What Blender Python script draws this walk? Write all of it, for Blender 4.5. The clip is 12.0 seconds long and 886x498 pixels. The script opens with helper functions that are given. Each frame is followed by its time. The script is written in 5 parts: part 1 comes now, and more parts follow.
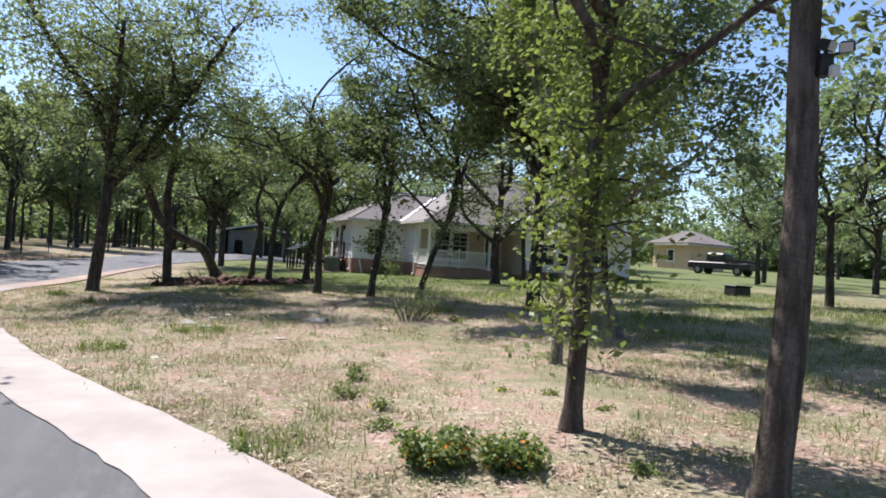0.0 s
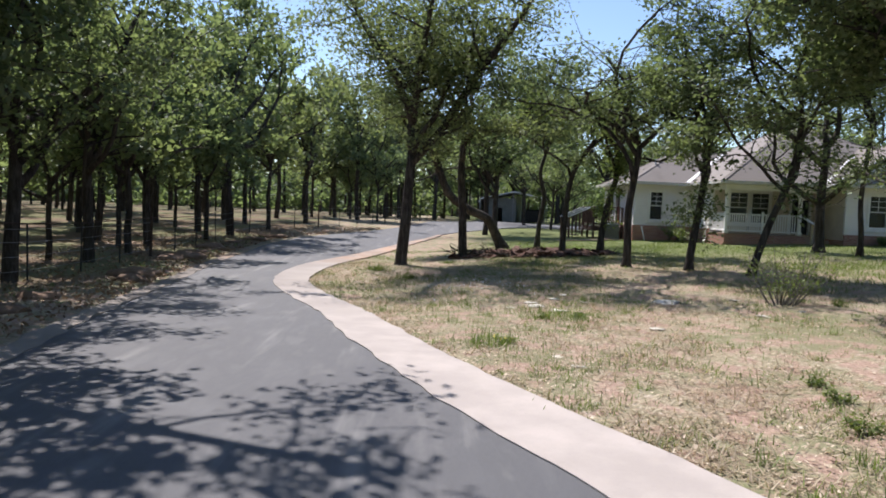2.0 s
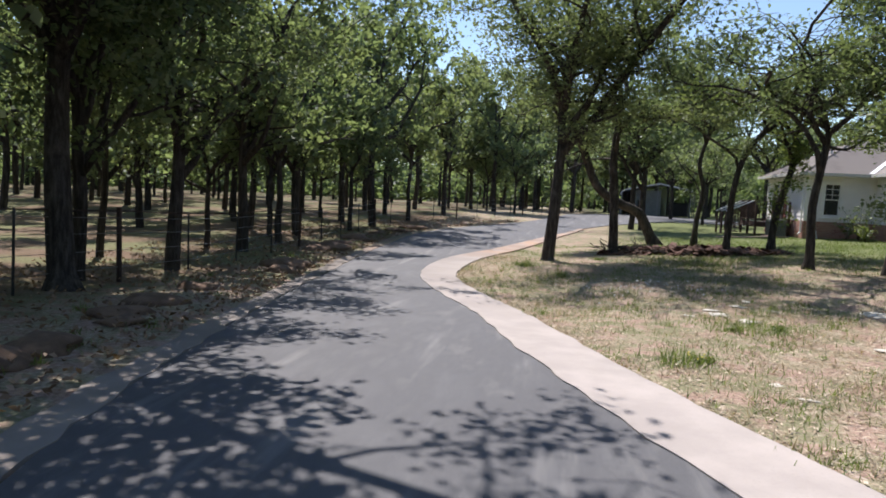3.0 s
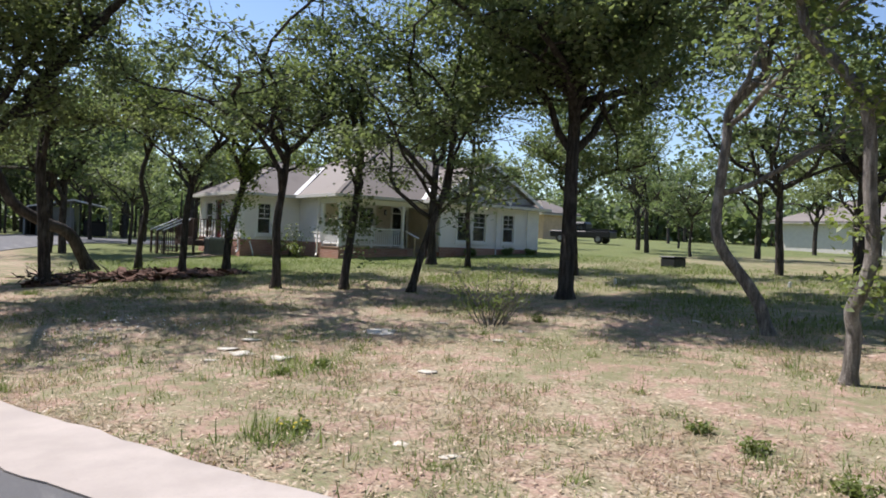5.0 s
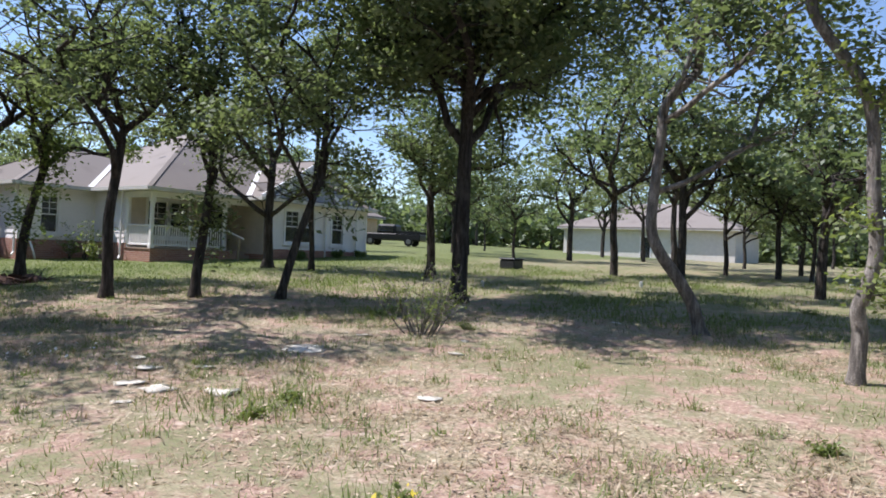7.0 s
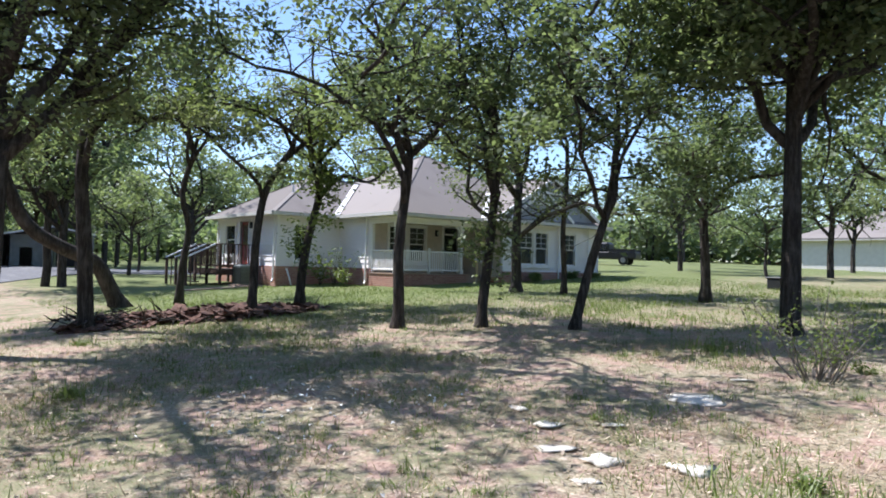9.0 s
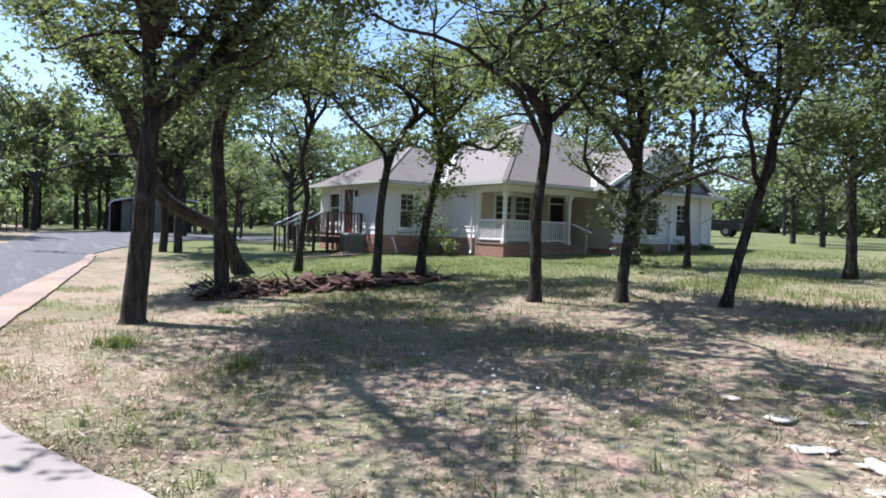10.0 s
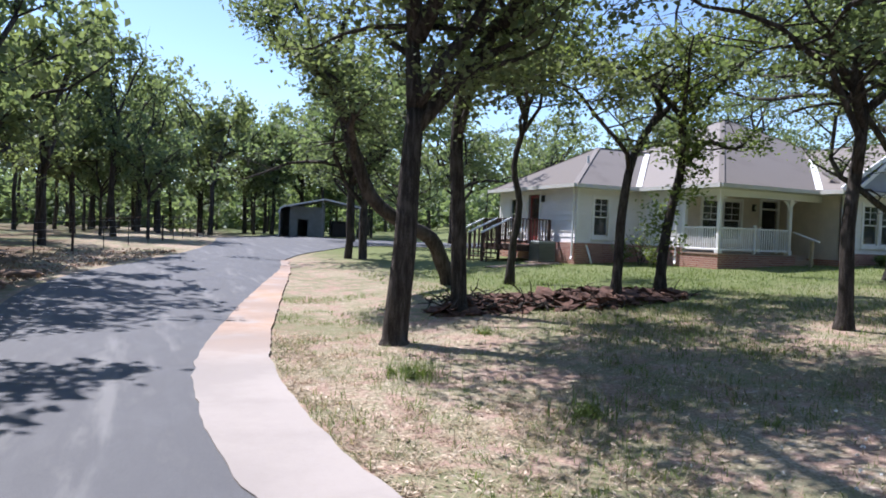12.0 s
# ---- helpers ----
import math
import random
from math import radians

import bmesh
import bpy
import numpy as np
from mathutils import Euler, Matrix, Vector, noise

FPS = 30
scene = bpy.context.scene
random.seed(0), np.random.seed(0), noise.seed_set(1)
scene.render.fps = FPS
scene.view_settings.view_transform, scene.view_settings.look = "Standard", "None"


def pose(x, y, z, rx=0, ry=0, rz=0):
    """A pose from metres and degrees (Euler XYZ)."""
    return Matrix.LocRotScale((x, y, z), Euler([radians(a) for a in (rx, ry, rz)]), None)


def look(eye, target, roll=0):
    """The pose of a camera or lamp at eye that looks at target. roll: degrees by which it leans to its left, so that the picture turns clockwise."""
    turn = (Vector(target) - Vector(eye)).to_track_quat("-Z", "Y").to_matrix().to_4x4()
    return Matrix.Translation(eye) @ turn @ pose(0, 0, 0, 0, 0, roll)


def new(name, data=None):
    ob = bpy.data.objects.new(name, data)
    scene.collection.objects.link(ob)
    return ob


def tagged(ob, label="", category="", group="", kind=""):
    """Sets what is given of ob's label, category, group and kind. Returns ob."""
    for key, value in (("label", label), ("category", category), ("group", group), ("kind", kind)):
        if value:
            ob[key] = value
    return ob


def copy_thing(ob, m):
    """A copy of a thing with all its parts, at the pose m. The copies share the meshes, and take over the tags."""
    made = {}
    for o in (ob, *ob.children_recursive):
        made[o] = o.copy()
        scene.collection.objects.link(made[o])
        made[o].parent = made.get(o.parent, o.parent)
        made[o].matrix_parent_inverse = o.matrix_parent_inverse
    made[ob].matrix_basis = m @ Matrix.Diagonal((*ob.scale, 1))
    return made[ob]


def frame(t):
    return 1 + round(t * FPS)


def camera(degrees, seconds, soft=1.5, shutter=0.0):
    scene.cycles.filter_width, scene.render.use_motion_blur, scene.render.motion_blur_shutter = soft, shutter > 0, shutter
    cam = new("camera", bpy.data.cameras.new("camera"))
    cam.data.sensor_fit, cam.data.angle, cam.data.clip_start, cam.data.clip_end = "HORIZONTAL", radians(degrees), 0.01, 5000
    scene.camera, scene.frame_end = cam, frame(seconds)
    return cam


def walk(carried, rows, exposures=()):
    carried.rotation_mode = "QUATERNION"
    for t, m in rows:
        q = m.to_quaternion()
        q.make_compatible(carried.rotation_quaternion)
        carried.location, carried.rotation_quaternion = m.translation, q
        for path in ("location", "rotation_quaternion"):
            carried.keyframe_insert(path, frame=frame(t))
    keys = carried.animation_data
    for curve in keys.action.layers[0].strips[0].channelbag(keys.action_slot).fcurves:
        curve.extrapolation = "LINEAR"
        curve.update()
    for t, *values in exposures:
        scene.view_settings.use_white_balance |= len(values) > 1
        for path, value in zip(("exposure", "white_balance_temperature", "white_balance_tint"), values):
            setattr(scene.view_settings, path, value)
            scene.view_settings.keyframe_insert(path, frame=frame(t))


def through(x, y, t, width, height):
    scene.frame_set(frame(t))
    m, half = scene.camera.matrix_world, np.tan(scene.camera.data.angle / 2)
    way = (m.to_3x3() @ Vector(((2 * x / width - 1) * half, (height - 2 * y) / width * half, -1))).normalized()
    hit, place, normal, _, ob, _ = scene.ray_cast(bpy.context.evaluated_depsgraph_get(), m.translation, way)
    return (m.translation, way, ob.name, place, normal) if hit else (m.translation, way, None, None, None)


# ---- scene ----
cam = camera(65.5, 12.0, soft=1.8)
PATH = [
    (0, (3.259, -1.33, 1.589), (3.952, 0.546, 1.618), 4.0),
    (0.5, (2.835, -0.845, 1.596), (3.452, 1.057, 1.598), 4.0),
    (1, (2.329, -0.335, 1.615), (2.851, 1.596, 1.582), 3.9),
    (1.5, (1.783, 0.127, 1.671), (2.149, 2.092, 1.59), 3.0),
    (2, (1.385, 0.642, 1.687), (1.424, 2.638, 1.571), 2.4),
    (2.5, (1.101, 1.089, 1.689), (0.7, 3.042, 1.526), 2.7),
    (4.3, (0.092, 3.231, 1.673), (0.612, 5.16, 1.58), 3.0),
    (4.5, (0.031, 3.459, 1.665), (0.763, 5.319, 1.598), 2.8),
    (5, (-0.116, 4.148, 1.631), (1.09, 5.743, 1.605), 2.4),
    (5.5, (-0.367, 4.785, 1.599), (1.134, 6.107, 1.591), 2.4),
    (6, (-0.536, 5.519, 1.57), (1.115, 6.648, 1.573), 2.4),
    (6.5, (-0.57, 6.308, 1.5), (1.119, 7.378, 1.51), 2.6),
    (7, (-0.654, 7.06, 1.439), (0.99, 8.199, 1.451), 2.5),
    (7.2, (-0.734, 7.325, 1.423), (0.885, 8.499, 1.434), 2.4),
    (8.8, (-1.095, 9.611, 1.476), (0.246, 11.094, 1.516), 1.3),
    (9, (-1.156, 9.892, 1.481), (0.14, 11.414, 1.529), 1.4),
    (9.5, (-1.38, 10.668, 1.504), (-0.177, 12.265, 1.517), 1.1),
    (10, (-1.818, 11.047, 1.495), (-0.693, 12.7, 1.445), 2.0),
    (10.5, (-2.162, 11.566, 1.477), (-1.133, 13.281, 1.488), 2.7),
    (11, (-2.451, 12.273, 1.477), (-1.553, 14.06, 1.506), 2.8),
    (11.5, (-2.797, 13.012, 1.538), (-2.009, 14.85, 1.522), 2.6),
    (12, (-3.246, 13.608, 1.541), (-2.438, 15.437, 1.489), 2.2),
]
walk(cam, [(t, look(eye, target, roll)) for t, eye, target, roll in PATH], exposures=[(0.0, 0.70, 6250, 15), (2.5, 0.50, 6400, 15), (5.0, 0.52, 6400, 15), (7.0, 0.62, 6150, 17), (9.0, 0.92, 5900, 15), (12.0, 0.80, 5900, 17)])

# ---- world and sun ----
SUN_DIR = Vector((-0.45, 0.88, 1.46)).normalized()      # towards the sun
world = bpy.data.worlds.new("sky")
scene.world = world
world.use_nodes = True
wt = world.node_tree
sky = wt.nodes.new("ShaderNodeTexSky")
sky.sky_type, sky.sun_disc = "NISHITA", False
sky.sun_elevation = math.asin(SUN_DIR.z)
sky.sun_rotation = math.atan2(SUN_DIR.x, SUN_DIR.y)
sky.altitude, sky.air_density, sky.dust_density, sky.ozone_density = 150, 1.0, 0.25, 2.4
wt.links.new(sky.outputs["Color"], wt.nodes["Background"].inputs["Color"])
wt.nodes["Background"].inputs["Strength"].default_value = 0.122
sun = new("sun", bpy.data.lights.new("sun", "SUN"))
sun.data.energy, sun.data.angle, sun.data.color = 4.9, radians(0.55), (1.0, 0.955, 0.89)
sun.rotation_euler = SUN_DIR.to_track_quat("Z", "Y").to_euler()


# ---- the lie of the land ----
def ease(a, b, v):
    u = np.clip((v - a) / (b - a), 0, 1)
    return u * u * (3 - 2 * u)


def ground_z(x, y):
    """Height of the ground: level on the drive, rising gently to the house and the far end."""
    z = 0.045 * np.clip(x - 5, 0, 25) + 0.2 * ease(16, 30, y) * ease(2, 8, x) + 0.55 * ease(30, 60, y) * (1 - ease(4, 16, x))
    z = z - 0.26 * ease(8, 17, y) * (1 - ease(26, 36, y)) * (1 - ease(0, 4.5, x))
    z = z + 0.016 * np.clip(x - 30, 0, 60) + 0.026 * np.clip(y - 30, 0, 50) * ease(28, 45, x)
    return z


# ---- materials ----
class Nodes:
    """Short-hand for writing node materials."""

    def __init__(self, name):
        self.mat = bpy.data.materials.new(name)
        self.mat.use_nodes = True
        self.t = self.mat.node_tree
        self.bsdf = self.t.nodes["Principled BSDF"]
        self.out = self.t.nodes["Material Output"]

    def node(self, kind, **inputs):
        n = self.t.nodes.new(kind)
        for k, v in inputs.items():
            self.put(n, k, v)
        return n

    def put(self, n, key, v):
        socket = n.inputs[int(key[1:])] if key[0] == "i" and key[1:].isdigit() else n.inputs[key]
        if isinstance(v, bpy.types.NodeSocket):
            self.t.links.new(v, socket)
        else:
            socket.default_value = v

    def coords(self, kind="Object"):
        if kind == "World":
            return self.node("ShaderNodeNewGeometry").outputs["Position"]
        return self.node("ShaderNodeTexCoord").outputs[kind]

    def noise(self, vec, scale, detail=4.0, rough=0.55, stretch=None):
        if stretch:
            m = self.node("ShaderNodeMapping", Vector=vec, Scale=stretch)
            vec = m.outputs["Vector"]
        return self.node("ShaderNodeTexNoise", Vector=vec, Scale=scale, Detail=detail, Roughness=rough).outputs["Fac"]

    def ramp(self, fac, stops):
        r = self.node("ShaderNodeValToRGB", Fac=fac)
        e = r.color_ramp.elements
        while len(e) < len(stops):
            e.new(0.5)
        for el, (p, c) in zip(e, stops):
            el.position, el.color = p, (*c, 1) if len(c) == 3 else c
        return r.outputs["Color"]

    def mix(self, fac, a, b, blend="MIX"):
        m = self.t.nodes.new("ShaderNodeMix")
        m.data_type, m.blend_type = "RGBA", blend
        for k, v in ((0, fac), (6, a), (7, b)):
            if isinstance(v, bpy.types.NodeSocket):
                self.t.links.new(v, m.inputs[k])
            else:
                m.inputs[k].default_value = (*v, 1) if isinstance(v, tuple) and len(v) == 3 else v
        return m.outputs[2]

    def math(self, op, a, b=0.0, c=0.0):
        m = self.t.nodes.new("ShaderNodeMath")
        m.operation = op
        for k, v in enumerate((a, b, c)):
            if isinstance(v, bpy.types.NodeSocket):
                self.t.links.new(v, m.inputs[k])
            else:
                m.inputs[k].default_value = v
        return m.outputs[0]

    def step(self, v, a, b):
        m = self.node("ShaderNodeMapRange", Value=v)
        m.interpolation_type = "SMOOTHSTEP"
        m.inputs["From Min"].default_value, m.inputs["From Max"].default_value = a, b
        return m.outputs["Result"]

    def bump(self, height, strength=0.3, distance=0.02):
        self.put(self.bsdf, "Normal", self.node("ShaderNodeBump", Height=height, Strength=strength, Distance=distance).outputs["Normal"])

    def done(self, colour, rough=0.8, metal=0.0, spec=0.4):
        self.put(self.bsdf, "Base Color", (*colour, 1) if isinstance(colour, tuple) else colour)
        self.put(self.bsdf, "Roughness", rough)
        self.put(self.bsdf, "Metallic", metal)
        self.put(self.bsdf, "Specular IOR Level", spec)
        return self.mat


def m_plain(name, c, rough=0.7, metal=0.0, vary=0.25, scale=3.0, bump=0.1):
    n = Nodes(name)
    p = n.coords()
    a, b = n.noise(p, scale), n.noise(p, scale * 14, 3)
    col = n.mix(n.step(a, 0.35, 0.7), tuple(v * (1 - vary) for v in c), c)
    col = n.mix(n.math("MULTIPLY", n.step(b, 0.4, 0.75), vary * 0.6), col, tuple(min(1, v * 1.12) for v in c))
    n.bump(b, bump, 0.004)
    return n.done(col, rough, metal)


def m_ground():
    n = Nodes("dry_grass_ground")
    p = n.coords("World")
    sep = n.node("ShaderNodeSeparateXYZ", Vector=p)
    x, y = sep.outputs["X"], sep.outputs["Y"]
    fine = n.noise(p, 22, 5, 0.65)
    blades = n.noise(p, 60, 3, 0.6, stretch=(1, 0.25, 1))
    mid = n.noise(p, 2.3, 5, 0.62)
    big = n.noise(p, 0.33, 3, 0.5)
    straw = n.ramp(fine, [(0.28, (0.13, 0.105, 0.065)), (0.5, (0.335, 0.285, 0.195)), (0.72, (0.60, 0.52, 0.40))])
    soil = n.ramp(fine, [(0.3, (0.225, 0.145, 0.11)), (0.7, (0.51, 0.37, 0.295))])
    green = n.ramp(blades, [(0.3, (0.07, 0.095, 0.035)), (0.7, (0.20, 0.225, 0.095))])
    col = n.mix(n.step(mid, 0.465, 0.60), straw, soil)
    pale = n.noise(p, 7.0, 4, 0.6)
    col = n.mix(n.math("MULTIPLY", n.step(pale, 0.58, 0.70), 0.7), col, (0.56, 0.47, 0.39))
    # weeds in patches
    patch = n.math("ADD", n.math("MULTIPLY", mid, 0.6), n.math("MULTIPLY", big, 0.55))
    col = n.mix(n.math("MULTIPLY", n.step(n.math("SUBTRACT", 1.12, patch), 0.50, 0.65), n.math("MULTIPLY", n.step(fine, 0.36, 0.6), 0.8)), col, green)
    # mown lawn round the house and beyond
    lawn = n.math("MULTIPLY", n.step(n.math("ADD", y, n.math("MULTIPLY", n.math("SUBTRACT", big, 0.5), 8.0)), 21.0, 26.5), n.step(x, 2.0, 6.0))
    side = n.math("MULTIPLY", n.step(n.math("ADD", x, n.math("MULTIPLY", n.math("SUBTRACT", big, 0.5), 8.0)), 10.5, 17.0), n.step(y, -12.0, 4.0))
    lawn = n.math("MAXIMUM", lawn, n.math("MULTIPLY", side, 0.5))
    lawncol = n.ramp(n.math("ADD", n.math("MULTIPLY", blades, 0.6), n.math("MULTIPLY", mid, 0.4)), [(0.3, (0.07, 0.098, 0.03)), (0.55, (0.14, 0.175, 0.058)), (0.75, (0.26, 0.25, 0.12))])
    col = n.mix(n.math("MULTIPLY", lawn, 0.88), col, lawncol)
    # leaf litter under the wood beyond the fence
    wood = n.step(n.math("ADD", x, n.math("MULTIPLY", mid, 1.6)), -4.4, -6.2)
    litter = n.ramp(n.noise(p, 11, 5, 0.7), [(0.3, (0.075, 0.048, 0.032)), (0.55, (0.18, 0.12, 0.082)), (0.8, (0.34, 0.26, 0.19))])
    litter = n.mix(n.math("MULTIPLY", n.step(big, 0.42, 0.58), 0.8), litter, green)
    col = n.mix(n.math("MULTIPLY", wood, 0.85), col, litter)
    n.bump(n.math("ADD", n.math("MULTIPLY", fine, 0.5), blades), 0.7, 0.03)
    return n.done(col, 0.95, 0, 0.15)


def m_asphalt():
    n = Nodes("asphalt")
    p = n.coords("World")
    grit = n.noise(p, 160, 3, 0.7)
    dust = n.noise(p, 1.5, 5, 0.65, stretch=(1.6, 0.5, 1))
    streak = n.noise(p, 0.8, 4, 0.6, stretch=(3.0, 0.35, 1))
    col = n.ramp(grit, [(0.3, (0.06, 0.06, 0.066)), (0.7, (0.12, 0.12, 0.128))])
    col = n.mix(n.math("MULTIPLY", n.step(dust, 0.5, 0.75), 0.45), col, (0.24, 0.235, 0.23))
    col = n.mix(n.math("MULTIPLY", n.step(streak, 0.54, 0.70), 0.5), col, (0.23, 0.225, 0.22))
    n.bump(grit, 0.5, 0.006)
    return n.done(col, n.ramp(dust, [(0.3, (0.62,) * 3), (0.7, (0.85,) * 3)]), 0, 0.45)


def m_concrete(name="concrete", tint=(0.475, 0.42, 0.388)):
    n = Nodes(name)
    p = n.coords("World")
    a, b, c = n.noise(p, 1.1, 5, 0.6), n.noise(p, 45, 4, 0.7), n.noise(p, 0.35, 2)
    col = n.mix(n.step(a, 0.35, 0.7), tuple(v * 0.80 for v in tint), tint)
    col = n.mix(n.math("MULTIPLY", n.step(b, 0.5, 0.8), 0.4), col, tuple(v * 0.62 for v in tint))
    clay = n.math("MULTIPLY", n.step(n.node("ShaderNodeSeparateXYZ", Vector=p).outputs["Y"], 22.0, 25.5), n.step(a, 0.25, 0.6))
    col = n.mix(n.math("MULTIPLY", clay, 0.7), col, (0.50, 0.27, 0.14))
    grime = n.math("MULTIPLY", n.step(n.noise(p, 0.55, 4, 0.65), 0.36, 0.62), n.step(n.node("ShaderNodeSeparateXYZ", Vector=p).outputs["Y"], 9.0, 17.0))
    col = n.mix(n.math("MULTIPLY", grime, 0.62), col, tuple(v * 0.5 for v in tint))
    n.bump(b, 0.35, 0.006)
    return n.done(col, 0.9, 0, 0.3)


def m_bark(name, dark, light, scale=9.0):
    n = Nodes(name)
    p = n.coords()
    r = n.node("ShaderNodeObjectInfo").outputs["Random"]
    ridge = n.noise(p, scale, 5, 0.65, stretch=(1.6, 1.6, 0.28))
    fine = n.noise(p, scale * 5, 4, 0.7)
    patch = n.noise(p, 1.6, 3, 0.5)
    h = n.math("ADD", n.math("MULTIPLY", ridge, 0.8), n.math("MULTIPLY", fine, 0.3))
    col = n.ramp(h, [(0.38, tuple(v * 0.45 for v in dark)), (0.52, dark), (0.75, light)])
    col = n.mix(n.math("MULTIPLY", n.step(patch, 0.55, 0.7), 0.45), col, tuple(v * 1.25 for v in light))
    col = n.mix(n.math("MULTIPLY", r, 0.35), col, dark)
    n.bump(h, 1.0, 0.045)
    return n.done(col, 0.95, 0, 0.12)


def m_leaf(name, dark, light, through=0.45):
    n = Nodes(name)
    g = n.node("ShaderNodeNewGeometry")
    r = n.node("ShaderNodeObjectInfo").outputs["Random"]
    p = n.coords()
    clump = n.noise(p, 0.9, 2)
    v = n.math("ADD", n.math("MULTIPLY", g.outputs["Random Per Island"], 0.65), n.math("MULTIPLY", clump, 0.45))
    col = n.ramp(v, [(0.15, dark), (0.55, tuple((a + b) / 2 for a, b in zip(dark, light))), (0.95, light)])
    col = n.mix(n.math("MULTIPLY", r, 0.25), col, tuple(a * c for a, c in zip(light, (1.15, 0.92, 0.7))))
    diff = n.node("ShaderNodeBsdfDiffuse", Color=col)
    gloss = n.node("ShaderNodeBsdfGlossy", Roughness=0.5)
    gloss.inputs["Color"].default_value = (0.75, 0.8, 0.78, 1)
    tr = n.node("ShaderNodeBsdfTranslucent", Color=n.mix(1.0, col, (1.2, 1.3, 0.75), "MULTIPLY"))
    a = n.node("ShaderNodeMixShader", i0=through, i1=diff.outputs[0], i2=tr.outputs[0])
    b = n.node("ShaderNodeMixShader", i0=0.03, i1=a.outputs[0], i2=gloss.outputs[0])
    n.t.links.new(b.outputs[0], n.out.inputs["Surface"])
    return n.mat


def m_siding():
    n = Nodes("white_siding")
    p = n.coords("World")
    a, b = n.noise(p, 0.9, 4), n.noise(p, 30, 3, 0.6, stretch=(0.1, 0.1, 1))
    col = n.mix(n.step(a, 0.35, 0.7), (0.80, 0.765, 0.755), (0.87, 0.835, 0.825))
    col = n.mix(n.math("MULTIPLY", n.step(b, 0.5, 0.75), 0.2), col, (0.6, 0.6, 0.6))
    n.bump(b, 0.1, 0.003)
    return n.done(col, 0.6, 0, 0.35)


def m_shingle():
    n = Nodes("shingle")
    p = n.coords("World")
    r = n.node("ShaderNodeObjectInfo").outputs["Random"]
    g = n.node("ShaderNodeNewGeometry").outputs["Random Per Island"]
    v = n.math("FRACT", n.math("ADD", n.math("MULTIPLY", r, 5.3), g))
    col = n.ramp(v, [(0.0, (0.17, 0.15, 0.134)), (0.5, (0.215, 0.19, 0.17)), (1.0, (0.26, 0.232, 0.21))])
    stain = n.noise(p, 0.6, 4, 0.6, stretch=(1, 1, 0.35))
    col = n.mix(n.math("MULTIPLY", n.step(stain, 0.5, 0.72), 0.4), col, (0.145, 0.122, 0.108))
    b = n.noise(p, 120, 3, 0.7)
    n.bump(b, 0.35, 0.004)
    return n.done(col, 0.92, 0, 0.2)


def m_glass():
    n = Nodes("window_glass")
    n.put(n.bsdf, "Transmission Weight", 0.82)
    n.put(n.bsdf, "IOR", 1.45)
    return n.done((0.22, 0.24, 0.25), 0.03, 0, 0.5)


GROUND, ASPHALT, CONCRETE = m_ground(), m_asphalt(), m_concrete()
BARK = m_bark("oak_bark", (0.05, 0.043, 0.038), (0.15, 0.132, 0.117))
BARK_GREY = m_bark("grey_oak_bark", (0.15, 0.135, 0.122), (0.47, 0.435, 0.395))
BARK_BROWN = m_bark("brown_oak_bark", (0.085, 0.07, 0.06), (0.24, 0.205, 0.18))
LEAF = m_leaf("oak_leaf", (0.072, 0.104, 0.056), (0.232, 0.275, 0.155), 0.52)
LEAF_LIGHT = m_leaf("light_oak_leaf", (0.075, 0.12, 0.04), (0.25, 0.30, 0.115), 0.5)
LEAF_FAR = m_leaf("far_leaf", (0.082, 0.118, 0.066), (0.242, 0.288, 0.168), 0.55)
GRASS_DRY = m_leaf("dry_blade", (0.20, 0.15, 0.105), (0.53, 0.44, 0.335), 0.25)
GRASS_GREEN = m_leaf("green_blade", (0.085, 0.125, 0.036), (0.23, 0.285, 0.098), 0.4)
SIDING, SHINGLE, GLASS = m_siding(), m_shingle(), m_glass()


def m_brickwork():
    n = Nodes("brickwork")
    p = n.coords("World")
    sep = n.node("ShaderNodeSeparateXYZ", Vector=p)
    uv = n.node("ShaderNodeCombineXYZ", X=n.math("ADD", sep.outputs["X"], sep.outputs["Y"]), Y=sep.outputs["Z"])
    b = n.node("ShaderNodeTexBrick", Vector=uv.outputs[0], Scale=1.0)
    b.inputs["Brick Width"].default_value, b.inputs["Row Height"].default_value, b.inputs["Mortar Size"].default_value = 0.21, 0.075, 0.008
    b.inputs["Color1"].default_value, b.inputs["Color2"].default_value, b.inputs["Mortar"].default_value = (0.30, 0.115, 0.082, 1), (0.44, 0.21, 0.15, 1), (0.47, 0.40, 0.35, 1)
    col = n.mix(n.math("MULTIPLY", n.step(n.noise(p, 1.3, 4), 0.45, 0.7), 0.35), b.outputs["Color"], (0.42, 0.27, 0.20))
    n.bump(b.outputs["Fac"], -0.5, 0.008)
    return n.done(col, 0.9, 0, 0.25)


BRICKWORK = m_brickwork()
TRIM = m_plain("white_trim", (0.86, 0.84, 0.83), 0.5, vary=0.06)
FASCIA = m_plain("cream_fascia", (0.62, 0.60, 0.55), 0.6, vary=0.12)
SOFFIT = m_plain("soffit", (0.60, 0.58, 0.54), 0.7, vary=0.1)
# blue-grey holds the shade on the front gables, not a paint
GABLE_SHADE = m_plain("gable_in_shade", (0.34, 0.36, 0.40), 0.7, vary=0.12)
PORCH_TAN = m_plain("tan_porch_wall", (0.66, 0.57, 0.49), 0.75, vary=0.12)
# inner walls and floors near-black: the rooms' shade put into the colour
DARK_IN = m_plain("dark_room", (0.05, 0.05, 0.055), 0.9, vary=0.2)
